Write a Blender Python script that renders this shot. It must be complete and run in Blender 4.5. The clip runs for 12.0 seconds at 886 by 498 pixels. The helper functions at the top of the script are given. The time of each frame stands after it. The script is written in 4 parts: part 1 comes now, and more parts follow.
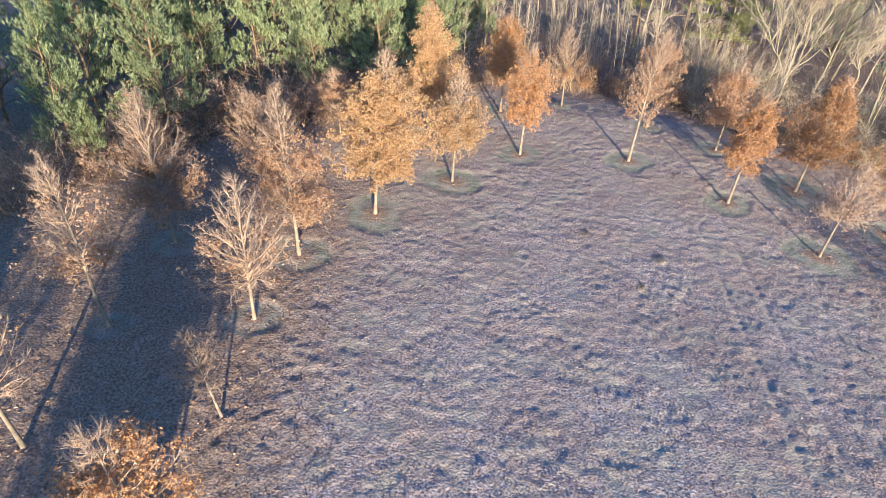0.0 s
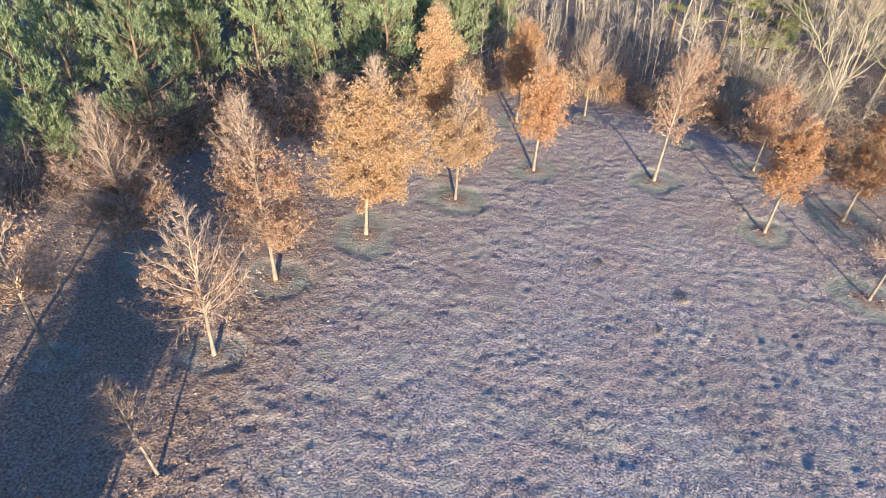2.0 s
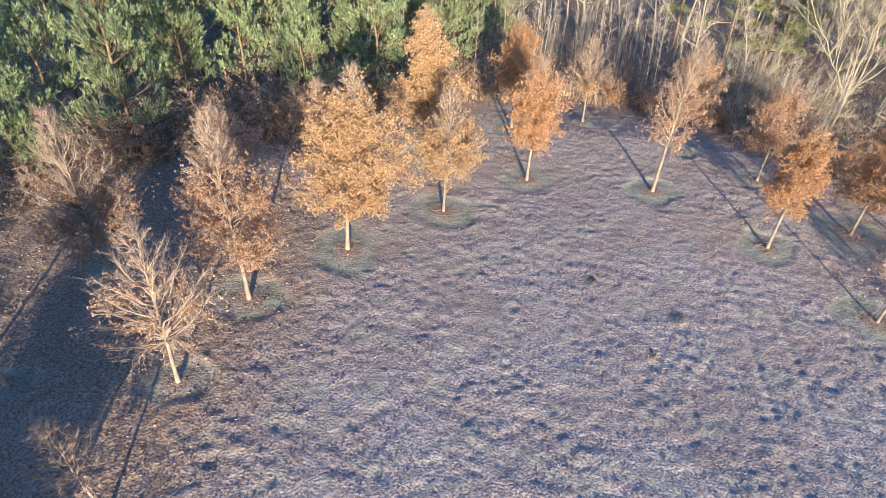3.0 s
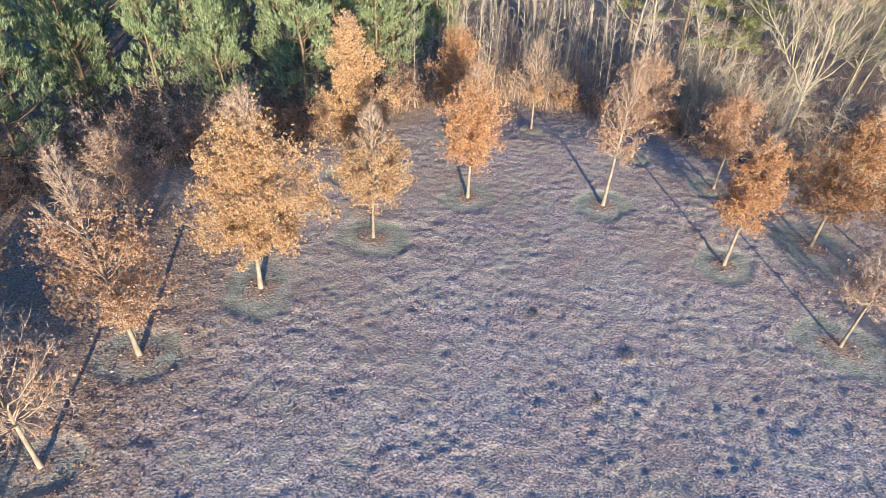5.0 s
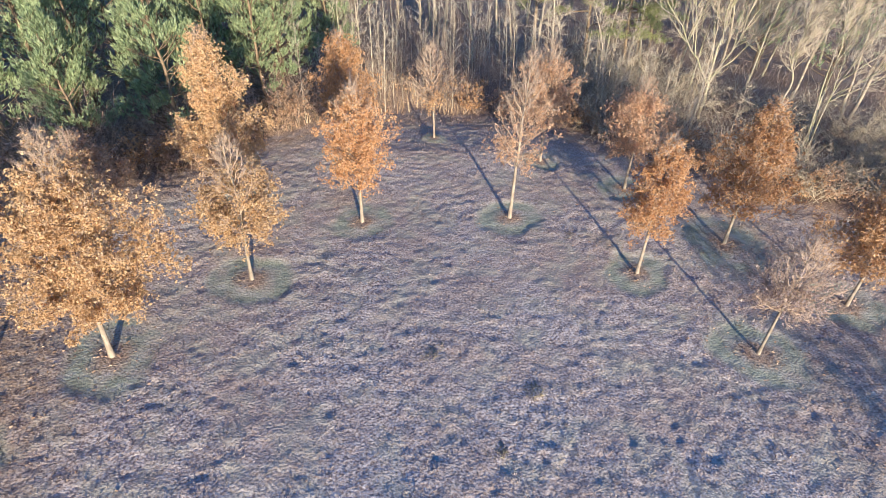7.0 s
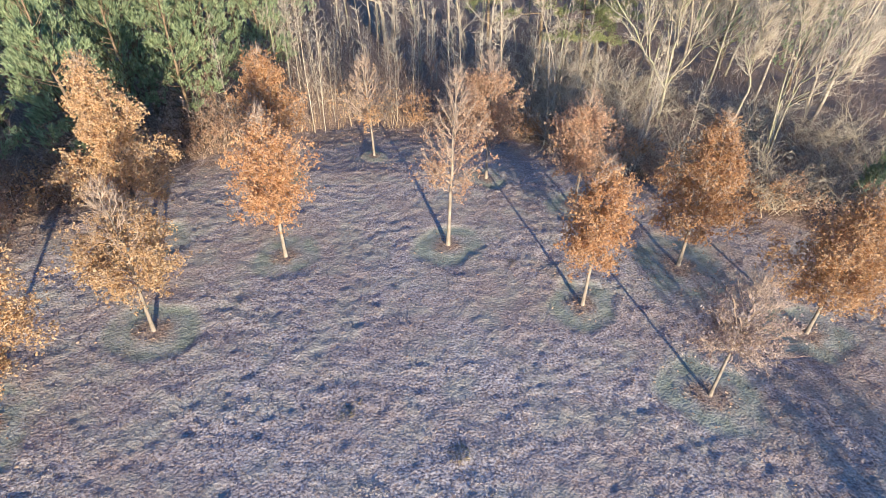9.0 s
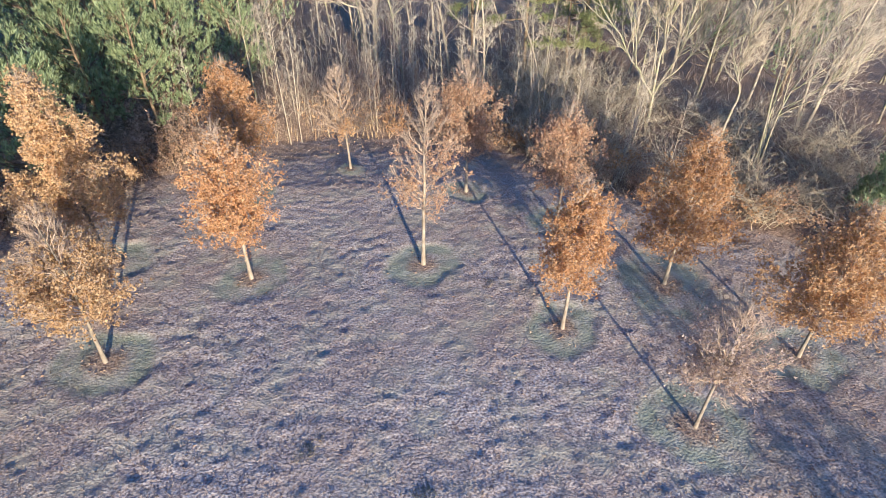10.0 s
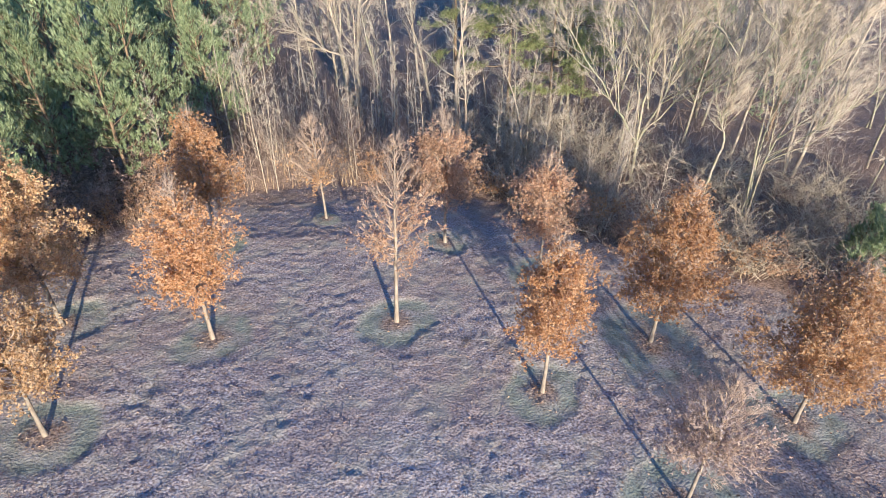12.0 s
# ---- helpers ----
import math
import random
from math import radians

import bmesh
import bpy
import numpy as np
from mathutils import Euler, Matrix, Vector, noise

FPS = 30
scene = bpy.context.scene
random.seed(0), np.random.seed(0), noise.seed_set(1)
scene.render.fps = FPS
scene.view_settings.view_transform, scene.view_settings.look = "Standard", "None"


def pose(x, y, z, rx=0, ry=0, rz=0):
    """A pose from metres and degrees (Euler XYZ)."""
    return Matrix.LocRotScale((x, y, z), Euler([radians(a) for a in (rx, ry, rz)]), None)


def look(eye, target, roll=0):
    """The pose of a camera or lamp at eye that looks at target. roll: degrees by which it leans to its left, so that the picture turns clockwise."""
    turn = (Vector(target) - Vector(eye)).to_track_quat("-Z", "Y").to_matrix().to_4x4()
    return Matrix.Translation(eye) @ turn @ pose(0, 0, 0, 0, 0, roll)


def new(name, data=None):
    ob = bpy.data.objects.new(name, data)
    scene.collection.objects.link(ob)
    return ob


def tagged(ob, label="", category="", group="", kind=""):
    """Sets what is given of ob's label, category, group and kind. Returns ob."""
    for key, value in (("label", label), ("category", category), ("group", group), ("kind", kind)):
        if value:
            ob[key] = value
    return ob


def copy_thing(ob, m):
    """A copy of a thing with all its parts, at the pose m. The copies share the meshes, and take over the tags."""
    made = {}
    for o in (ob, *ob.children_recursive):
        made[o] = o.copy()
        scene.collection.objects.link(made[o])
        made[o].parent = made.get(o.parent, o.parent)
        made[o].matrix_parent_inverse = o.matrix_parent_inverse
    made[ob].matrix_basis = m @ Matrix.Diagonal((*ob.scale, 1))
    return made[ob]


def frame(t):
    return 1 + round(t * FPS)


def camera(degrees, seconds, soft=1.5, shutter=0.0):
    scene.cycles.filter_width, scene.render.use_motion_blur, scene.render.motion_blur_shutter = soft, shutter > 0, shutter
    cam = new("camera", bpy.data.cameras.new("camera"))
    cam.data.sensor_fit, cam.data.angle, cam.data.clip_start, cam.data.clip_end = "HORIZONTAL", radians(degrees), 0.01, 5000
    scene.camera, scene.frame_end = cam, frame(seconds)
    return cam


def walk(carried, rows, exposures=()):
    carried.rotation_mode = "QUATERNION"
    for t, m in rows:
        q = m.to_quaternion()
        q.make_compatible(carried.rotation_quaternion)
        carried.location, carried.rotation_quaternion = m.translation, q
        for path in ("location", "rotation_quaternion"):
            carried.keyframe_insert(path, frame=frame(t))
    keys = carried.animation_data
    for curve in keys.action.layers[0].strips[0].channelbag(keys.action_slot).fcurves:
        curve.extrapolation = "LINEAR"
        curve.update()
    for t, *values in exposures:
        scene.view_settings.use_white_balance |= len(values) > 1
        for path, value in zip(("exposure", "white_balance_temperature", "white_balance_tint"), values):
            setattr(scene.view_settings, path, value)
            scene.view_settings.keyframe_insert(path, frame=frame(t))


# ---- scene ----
cam = camera(74.4, 12.0, 0.6)
# The meadow is a plane that falls to the east; the plan is laid out in that plane.
SLOPE = 3.9
GROUND = pose(0, 0, 0, 0, SLOPE, 0)
PATH = [
    (0, (1.041, -0.421, 16.734), (1.079, 1.188, 15.547), 6.89),
    (0.5, (1.445, 0.348, 16.594), (1.451, 1.954, 15.403), 6.83),
    (1, (1.805, 1.129, 16.469), (1.768, 2.731, 15.273), 6.80),
    (1.5, (2.155, 1.975, 16.400), (2.102, 3.573, 15.198), 6.86),
    (2, (2.546, 2.753, 16.210), (2.479, 4.353, 15.012), 6.69),
    (2.5, (2.834, 3.545, 16.112), (2.763, 5.144, 14.912), 6.91),
    (3, (3.319, 4.369, 16.215), (3.233, 5.961, 15.008), 6.61),
    (4.8, (4.925, 7.221, 16.055), (4.902, 8.813, 14.845), 6.37),
    (5, (5.114, 7.577, 16.053), (5.107, 9.167, 14.840), 6.34),
    (5.5, (5.607, 8.386, 15.977), (5.642, 9.976, 14.763), 6.15),
    (6, (6.144, 9.200, 15.910), (6.229, 10.786, 14.694), 5.97),
    (6.5, (6.809, 9.860, 15.844), (6.939, 11.445, 14.632), 5.54),
    (7, (7.441, 10.490, 15.772), (7.612, 12.077, 14.567), 5.19),
    (7.2, (7.697, 10.767, 15.761), (7.877, 12.353, 14.556), 5.12),
    (9, (10.002, 13.030, 15.921), (10.218, 14.604, 14.706), 4.34),
    (9.5, (10.517, 13.720, 15.877), (10.744, 15.291, 14.660), 4.40),
    (10, (11.172, 14.327, 15.853), (11.392, 15.905, 14.644), 3.99),
    (10.5, (11.550, 14.969, 15.815), (11.778, 16.562, 14.628), 4.11),
    (11, (11.937, 15.492, 15.790), (12.169, 17.105, 14.630), 4.03),
    (11.5, (12.150, 15.646, 15.776), (12.382, 17.279, 14.644), 3.92),
    (12, (12.186, 15.636, 15.808), (12.422, 17.287, 14.704), 3.88),
]
walk(cam, [(t, GROUND @ look(eye, target, roll)) for t, eye, target, roll in PATH],
     [(0, 1.49, 5340, 8), (6, 1.40, 5130, 6), (9, 1.33, 5070, 6), (11.5, 1.30, 4960, 6), (12, 1.29, 4920, 8)])

# ---- light ----
SUN_AZIMUTH = 168.0   # compass bearing in the plan, from +y clockwise
SUN_HEIGHT = 10.0
world = bpy.data.worlds.new("winter_sky")
scene.world = world
world.use_nodes = True
nt = world.node_tree
sky = nt.nodes.new("ShaderNodeTexSky")
sky.sky_type, sky.sun_disc = "NISHITA", False
sky.sun_elevation, sky.sun_rotation = radians(SUN_HEIGHT), radians(SUN_AZIMUTH)
sky.air_density, sky.dust_density, sky.ozone_density = 1.0, 0.4, 5.5
nt.nodes["Background"].inputs[1].default_value = 0.115
nt.links.new(sky.outputs[0], nt.nodes["Background"].inputs[0])
sun_data = bpy.data.lights.new("sun", "SUN")
sun_data.energy, sun_data.angle, sun_data.color = 5.0, radians(0.6), (1.0, 0.75, 0.46)
sun = new("sun", sun_data)
sa, sh = radians(SUN_AZIMUTH), radians(SUN_HEIGHT)
toward = GROUND.to_3x3() @ Vector((math.sin(sa) * math.cos(sh), math.cos(sa) * math.cos(sh), math.sin(sh)))
sun.matrix_world = look(toward * 200, (0, 0, 0))

# ---- plan ----
EDGE = [(-60, -40), (-26, -10), (-22.8, 9.2), (-19.2, 19.3), (-16.4, 24.2), (-12.0, 30.9), (-7.1, 34.0), (-2.6, 37.2), (0.0, 41.1), (4.6, 45.6),
        (8.8, 47.4), (13.1, 46.9), (17.8, 45.2), (20.8, 42.4), (24.0, 39.6), (27.7, 37.1), (30.6, 35.2), (33.3, 31.9), (44, 26), (60, 5), (90, -40)]
EX, EY = np.array([e[0] for e in EDGE], float), np.array([e[1] for e in EDGE], float)


def hashed(i, j, seed):
    v = np.sin(i * 127.1 + j * 311.7 + seed * 74.7) * 43758.5453
    return v - np.floor(v)


def bumps(x, y, size, seed=0):
    """Smooth value noise, 0 to 1, on arrays."""
    x, y = np.asarray(x, float) / size, np.asarray(y, float) / size
    i, j = np.floor(x), np.floor(y)
    u, v = x - i, y - j
    u, v = u * u * (3 - 2 * u), v * v * (3 - 2 * v)
    a = hashed(i, j, seed) * (1 - u) + hashed(i + 1, j, seed) * u
    b = hashed(i, j + 1, seed) * (1 - u) + hashed(i + 1, j + 1, seed) * u
    return a * (1 - v) + b * v


def beyond(x, y):
    """Metres by which a plan point lies past the meadow's edge, roughly."""
    x, y = np.asarray(x, float), np.asarray(y, float)
    wob = (bumps(x, y, 2.2, 3) - 0.5) * 1.2
    return (y - np.interp(x, EX, EY)) * 0.8 + wob


# Young trees: plan x, y, height, clear stem, crown radius, leaf sprays, tone, how far up the leaves reach, lean x, lean y, ring radius
OAKS = [
    (-10.88, 15.1, 7.1, 2.3, 1.35, 170, 0.65, 0.70, 0.00, 0.0, 0.9),
    (-10.62, 20.6, 7.2, 1.9, 2.25, 600, 0.62, 0.40, 0.00, 0.0, 1.2),
    (-5.70, 16.3, 6.4, 1.6, 1.80, 110, 0.65, 0.62, 0.05, 0.0, 1.2),
    (-4.99, 20.7, 8.0, 1.9, 2.00, 800, 0.6, 0.62, 0.01, 0.0, 1.6),
    (-2.06, 24.75, 8.4, 2.2, 2.35, 2700, 0.1, 0.78, 0.07, 0.0, 1.85),
    (1.78, 28.95, 6.4, 1.9, 1.60, 860, 0.2, 0.64, 0.03, 0.0, 1.75),
    (5.97, 33.3, 6.9, 2.0, 1.40, 1050, 0.55, 0.80, 0.01, 0.0, 1.6),
    (13.09, 34.0, 8.2, 2.6, 1.35, 190, 0.72, 0.62, 0.05, 0.0, 1.7),
    (18.21, 29.9, 6.6, 2.0, 1.20, 950, 0.42, 0.88, 0.02, 0.0, 1.6),
    (21.50, 25.2, 5.4, 2.0, 1.55, 230, 1.0, 0.85, 0.03, 0.0, 2.0),
    (23.37, 32.35, 7.3, 2.0, 2.20, 1500, 0.45, 0.92, 0.02, 0.0, 2.3),
    (15.72, 39.9, 6.9, 2.3, 1.60, 760, 0.68, 0.74, 0.02, 0.0, 1.2),
    (9.73, 42.5, 5.6, 1.9, 1.50, 110, 0.35, 0.5, 0.00, 0.0, 0.8),
    (19.86, 37.1, 6.2, 1.9, 1.50, 660, 0.62, 0.80, 0.00, 0.0, 1.5),
    (26.95, 28.05, 6.7, 1.8, 2.30, 1700, 0.38, 0.92, 0.03, 0.0, 1.9),
    (0.14, 34.25, 8.2, 2.0, 1.95, 2200, 0.18, 0.94, 0.02, 0.0, 1.7),
    (4.91, 39.8, 6.8, 2.2, 1.45, 1100, 0.42, 0.90, 0.00, 0.0, 1.4),
    (-5.3, 32.6, 4.3, 1.0, 1.3, 420, 0.62, 0.9, 0.00, 0.0, 0.0),
    (-9.0, 28.2, 4.3, 0.9, 1.7, 480, 0.85, 0.9, 0.00, 0.0, 0.0),
    (-10.79, 9.8, 6.8, 2.0, 1.9, 20, 0.40, 0.9, 0.00, 0.0, 0.0),
    (-5.34, 11.6, 3.8, 1.5, 0.7, 3, 0.60, 0.9, -0.10, 0.0, 0.0),
    (-5.49, 6.9, 5.8, 1.4, 1.65, 480, 0.45, 0.80, 0.00, 0.0, 0.0),
    # the rows go on to the south and throw their shade over the meadow
    (34.0, -9.6, 8.2, 1.4, 1.6, 400, 0.35, 0.95, 0.00, 0.0, 0.0),
    (28.6, 5.1, 9.5, 1.4, 1.3, 420, 0.35, 0.95, 0.00, 0.0, 0.0),
]
RINGS = [(o[0], o[1], o[10]) for o in OAKS if o[10]]


def ring_at(x, y):
    """How far inside a mown ring a plan point lies, 0 to 1, and its nearness to the stem."""
    inside, core = np.zeros(np.shape(x)), np.zeros(np.shape(x))
    for cx, cy, r in RINGS:
        a = np.arctan2(y - cy, x - cx)
        d = np.hypot(x - cx, y - cy) / (r * (1 + 0.10 * np.sin(2 * a + cx) + 0.05 * np.sin(5 * a + cy) + 0.16 * (bumps(x, y, 0.5, 61) - 0.5)))
        inside = np.maximum(inside, np.clip((1.0 - d) / 0.22, 0, 1))
        core = np.maximum(core, np.clip((0.58 - d) / 0.35, 0, 1))
    return inside, core


def litter_at(x, y):
    """How thick fallen leaves lie: most under the western rows and along the wood."""
    west = np.clip((1.0 - x) / 6.5, 0, 1) * np.clip((34 - y) / 6, 0, 1)
    west = np.maximum(west, 0.62 * np.clip((x - 17) / 7.0, 0, 1) * np.clip((42 - y) / 5, 0, 1))
    along = np.clip(1 - np.abs(beyond(x, y) + 0.6) / 3.0, 0, 1)
    west = np.maximum(west, 0.2 * np.clip((y - 20) / 9, 0, 1))
    under = np.zeros(np.shape(x))
    for o in OAKS[:17]:
        d = np.hypot(x - o[0] + 0.8, y - o[1] - 2.0)
        under = np.maximum(under, np.clip(1 - d / (o[4] * 1.6), 0, 1) * min(1, o[5] / 900))
    return np.clip(np.maximum(np.maximum(west, along * 0.9), under * 0.75), 0, 1)


def turned(x, y, degrees):
    c, d = math.cos(radians(degrees)), math.sin(radians(degrees))
    return x * c - y * d, x * d + y * c


def turf_lumps(x, y):
    """Matted grass: small mounds and hollows over the meadow."""
    h = (bumps(*turned(x, y, 33), 0.33, 26) - 0.5) * 0.042 + (bumps(*turned(x, y, 71), 0.18, 28) - 0.5) * 0.055
    patch = bumps(*turned(x, y, 15), 1.6, 23)
    return h * (0.65 + 0.6 * patch) + (bumps(*turned(x, y, 52), 0.8, 5) - 0.5) * 0.035


def relief(x, y):
    x, y = np.asarray(x, float), np.asarray(y, float)
    near = np.clip((140 - np.hypot(x - 10, y - 30)) / 60, 0, 1)
    b = beyond(x, y)
    h = (bumps(x, y, 7.0, 1) - 0.5) * 0.16 + turf_lumps(x, y)
    h += np.clip(b, 0, 3) * (bumps(x, y, 2.5, 8) - 0.3) * 0.12
    for cx in (16.4, 14.8):      # wheel tracks across the grass
        d = np.abs(x - cx - (y - 15) * 0.06)
        h -= 0.06 * np.exp(-(d / 0.16) ** 2) * np.clip((30 - y) / 8, 0, 1)
    h = h - 0.11 * np.clip(y - 40.5, 0, 8) * np.clip((x - 2) / 4, 0, 1) * np.clip((26 - x) / 5, 0, 1) * np.clip(1.2 - b / 2.5, 0, 1)
    inside, core = ring_at(x, y)
    return (h * (1 - 0.6 * inside) - 0.050 * inside + 0.030 * core) * near


def lay(x, y, h=0.0, rel=True):
    """Plan point to world, h above the ground: arrays in, (n, 3) out."""
    x, y = np.asarray(x, float), np.asarray(y, float)
    far = np.abs(x) - 60
    xs = np.where(far > 0, np.sign(x) * (60 + 25 * (1 - np.exp(-np.maximum(far, 0) / 25))), x)
    z = -xs * math.sin(radians(SLOPE)) + h + (relief(x, y) if rel else 0.0)
    return np.stack([x * math.cos(radians(SLOPE)), y, z], -1)


def spot(x, y, sink=0.05):
    p = lay(np.array([x]), np.array([y]))[0]
    return Vector((p[0], p[1], p[2] - sink))


# ---- materials ----
def material(name, build, rough=0.85):
    m = bpy.data.materials.new(name)
    m.use_nodes = True
    t = m.node_tree
    b = t.nodes["Principled BSDF"]
    b.inputs["Roughness"].default_value = rough
    b.inputs["Specular IOR Level"].default_value = 0.25
    build(t, b)
    return m


def ramp(t, source, stops):
    r = t.nodes.new("ShaderNodeValToRGB")
    while len(r.color_ramp.elements) < len(stops):
        r.color_ramp.elements.new(0.5)
    for e, (p, c) in zip(r.color_ramp.elements, stops):
        e.position, e.color = p, (*c, 1)
    t.links.new(source, r.inputs[0])
    return r.outputs[0]


def noise_of(t, scale, detail=4.0, coord="Object", stretch=(1, 1, 1)):
    c = t.nodes.new("ShaderNodeTexCoord")
    mp = t.nodes.new("ShaderNodeMapping")
    mp.inputs["Scale"].default_value = stretch
    n = t.nodes.new("ShaderNodeTexNoise")
    n.inputs["Scale"].default_value, n.inputs["Detail"].default_value = scale, detail
    t.links.new(c.outputs[coord], mp.inputs[0])
    t.links.new(mp.outputs[0], n.inputs["Vector"])
    return n.outputs["Fac"]


def mixed(t, fac, a, b, mode="MIX"):
    m = t.nodes.new("ShaderNodeMix")
    m.data_type, m.blend_type = "RGBA", mode
    for sock, v in ((m.inputs[0], fac), (m.inputs[6], a), (m.inputs[7], b)):
        if isinstance(v, (int, float)):
            sock.default_value = v
        elif isinstance(v, tuple):
            sock.default_value = (*v, 1)
        else:
            t.links.new(v, sock)
    return m.outputs[2]


def bumped(t, b, height, strength, distance):
    n = t.nodes.new("ShaderNodeBump")
    n.inputs["Strength"].default_value, n.inputs["Distance"].default_value = strength, distance
    t.links.new(height, n.inputs["Height"])
    t.links.new(n.outputs[0], b.inputs["Normal"])


def ground_mat(t, b):
    cover = t.nodes.new("ShaderNodeVertexColor")
    cover.layer_name = "cover"
    sep = t.nodes.new("ShaderNodeSeparateColor")
    t.links.new(cover.outputs[0], sep.inputs[0])
    fine, mid, broad = noise_of(t, 12, 8), noise_of(t, 2.2, 5), noise_of(t, 0.25, 3)
    straw = ramp(t, fine, [(0.36, (0.20, 0.15, 0.13)), (0.50, (0.41, 0.335, 0.295)), (0.66, (0.57, 0.495, 0.45))])
    straw = mixed(t, ramp(t, broad, [(0.4, (0, 0, 0)), (0.65, (0.5, 0.5, 0.5))]), straw, (0.33, 0.235, 0.18))
    straw = mixed(t, ramp(t, noise_of(t, 0.8, 4), [(0.45, (0, 0, 0)), (0.66, (0.55, 0.55, 0.55))]), straw, (0.40, 0.375, 0.28))
    leaf = ramp(t, fine, [(0.30, (0.14, 0.095, 0.065)), (0.50, (0.31, 0.215, 0.15)), (0.70, (0.50, 0.37, 0.26))])
    turf = ramp(t, mid, [(0.35, (0.20, 0.215, 0.15)), (0.55, (0.33, 0.33, 0.24)), (0.75, (0.50, 0.455, 0.37))])
    turf = mixed(t, ramp(t, fine, [(0.45, (0, 0, 0)), (0.62, (0.5, 0.5, 0.5))]), turf, (0.33, 0.365, 0.275))
    col = mixed(t, sep.outputs[1], straw, turf)
    patch = t.nodes.new("ShaderNodeMath")
    patch.operation, patch.use_clamp = "MULTIPLY_ADD", True
    t.links.new(sep.outputs[0], patch.inputs[0])
    patch.inputs[1].default_value = 2.2
    off = t.nodes.new("ShaderNodeMath")
    off.operation = "MULTIPLY_ADD"
    off.inputs[1].default_value, off.inputs[2].default_value = -1.6, 0.2
    t.links.new(mid, off.inputs[0])
    t.links.new(off.outputs[0], patch.inputs[2])
    # darker leaf colours inside the wood: the gloom between trees is painted in
    shaded_leaf = ramp(t, fine, [(0.32, (0.08, 0.055, 0.042)), (0.52, (0.20, 0.135, 0.10)), (0.70, (0.36, 0.255, 0.18))])
    leaf = mixed(t, ramp(t, sep.outputs[0], [(0.86, (0, 0, 0)), (1.0, (0.45, 0.45, 0.45))]), leaf, shaded_leaf)
    col = mixed(t, patch.outputs[0], col, leaf)
    t.links.new(col, b.inputs["Base Color"])
    lumps = t.nodes.new("ShaderNodeMath")
    lumps.operation = "MULTIPLY_ADD"
    lumps.inputs[1].default_value = 2.4
    t.links.new(noise_of(t, 11, 4), lumps.inputs[0])
    t.links.new(fine, lumps.inputs[2])
    bumped(t, b, lumps.outputs[0], 0.7, 0.03)


def island_mat(stops, rough=0.75, through_light=0.0):
    def build(t, b):
        g = t.nodes.new("ShaderNodeNewGeometry")
        o = t.nodes.new("ShaderNodeObjectInfo")
        col = ramp(t, g.outputs["Random Per Island"], stops)
        shift = ramp(t, o.outputs["Random"], [(0.0, (0.80, 0.80, 0.80)), (1.0, (1.0, 1.0, 1.0))])
        col = mixed(t, 1.0, col, shift, "MULTIPLY")
        t.links.new(col, b.inputs["Base Color"])
        if through_light:
            tr = t.nodes.new("ShaderNodeBsdfTranslucent")
            t.links.new(col, tr.inputs[0])
            mx = t.nodes.new("ShaderNodeMixShader")
            mx.inputs[0].default_value = through_light
            t.links.new(b.outputs[0], mx.inputs[1])
            t.links.new(tr.outputs[0], mx.inputs[2])
            t.links.new(mx.outputs[0], t.nodes["Material Output"].inputs[0])
    return build


def bark_mat(lo, hi, moss=None):
    def build(t, b):
        n = noise_of(t, 9, 6, "Object", (1, 1, 0.35))
        col = ramp(t, n, [(0.3, lo), (0.68, hi)])
        if moss:
            col = mixed(t, ramp(t, noise_of(t, 2.6, 4), [(0.42, (0, 0, 0)), (0.58, (0.9, 0.9, 0.9))]), col, moss)
        o = t.nodes.new("ShaderNodeObjectInfo")
        col = mixed(t, 1.0, col, ramp(t, o.outputs["Random"], [(0.0, (0.78, 0.78, 0.78)), (1.0, (1, 1, 1))]), "MULTIPLY")
        t.links.new(col, b.inputs["Base Color"])
        bumped(t, b, n, 0.6, 0.02)
    return build


def leaf_tone(k):
    """Leaf colours from gold (0) to purple-brown (1)."""
    gold = np.array([[0.51, 0.34, 0.17], [0.68, 0.485, 0.26], [0.78, 0.60, 0.37]])
    rust = np.array([[0.47, 0.25, 0.115], [0.65, 0.38, 0.18], [0.76, 0.50, 0.275]])
    dull = np.array([[0.40, 0.29, 0.235], [0.58, 0.445, 0.365], [0.72, 0.59, 0.50]])
    c = gold + (rust - gold) * min(1, k * 2) if k < 0.5 else rust + (dull - rust) * (k * 2 - 1)
    return [(p, tuple(map(float, v))) for p, v in zip((0.0, 0.5, 1.0), c)]


M_GROUND = material("winter_ground", ground_mat, 0.95)
M_GRASS = material("dry_grass", island_mat([(0.0, (0.28, 0.21, 0.17)), (0.5, (0.47, 0.385, 0.33)), (1.0, (0.65, 0.555, 0.49))], 0.85, 0.35))
M_TURF = material("ring_turf", island_mat([(0.0, (0.18, 0.205, 0.13)), (0.5, (0.32, 0.315, 0.225)), (1.0, (0.54, 0.47, 0.38))], 0.8, 0.25))
M_LITTER = material("fallen_leaves", island_mat([(0.0, (0.19, 0.12, 0.08)), (0.5, (0.39, 0.26, 0.17)), (1.0, (0.57, 0.42, 0.29))], 0.8, 0.1))
TONES = [material("oak_leaf", island_mat(leaf_tone(k / 6), 0.7, 0.42)) for k in range(7)]
M_OAK = material("oak_bark", bark_mat((0.20, 0.155, 0.11), (0.40, 0.33, 0.25)))
M_TWIG = material("oak_twig", bark_mat((0.36, 0.255, 0.18), (0.60, 0.455, 0.33)))
M_PINE = material("pine_bark", bark_mat((0.12, 0.085, 0.055), (0.30, 0.215, 0.13)))
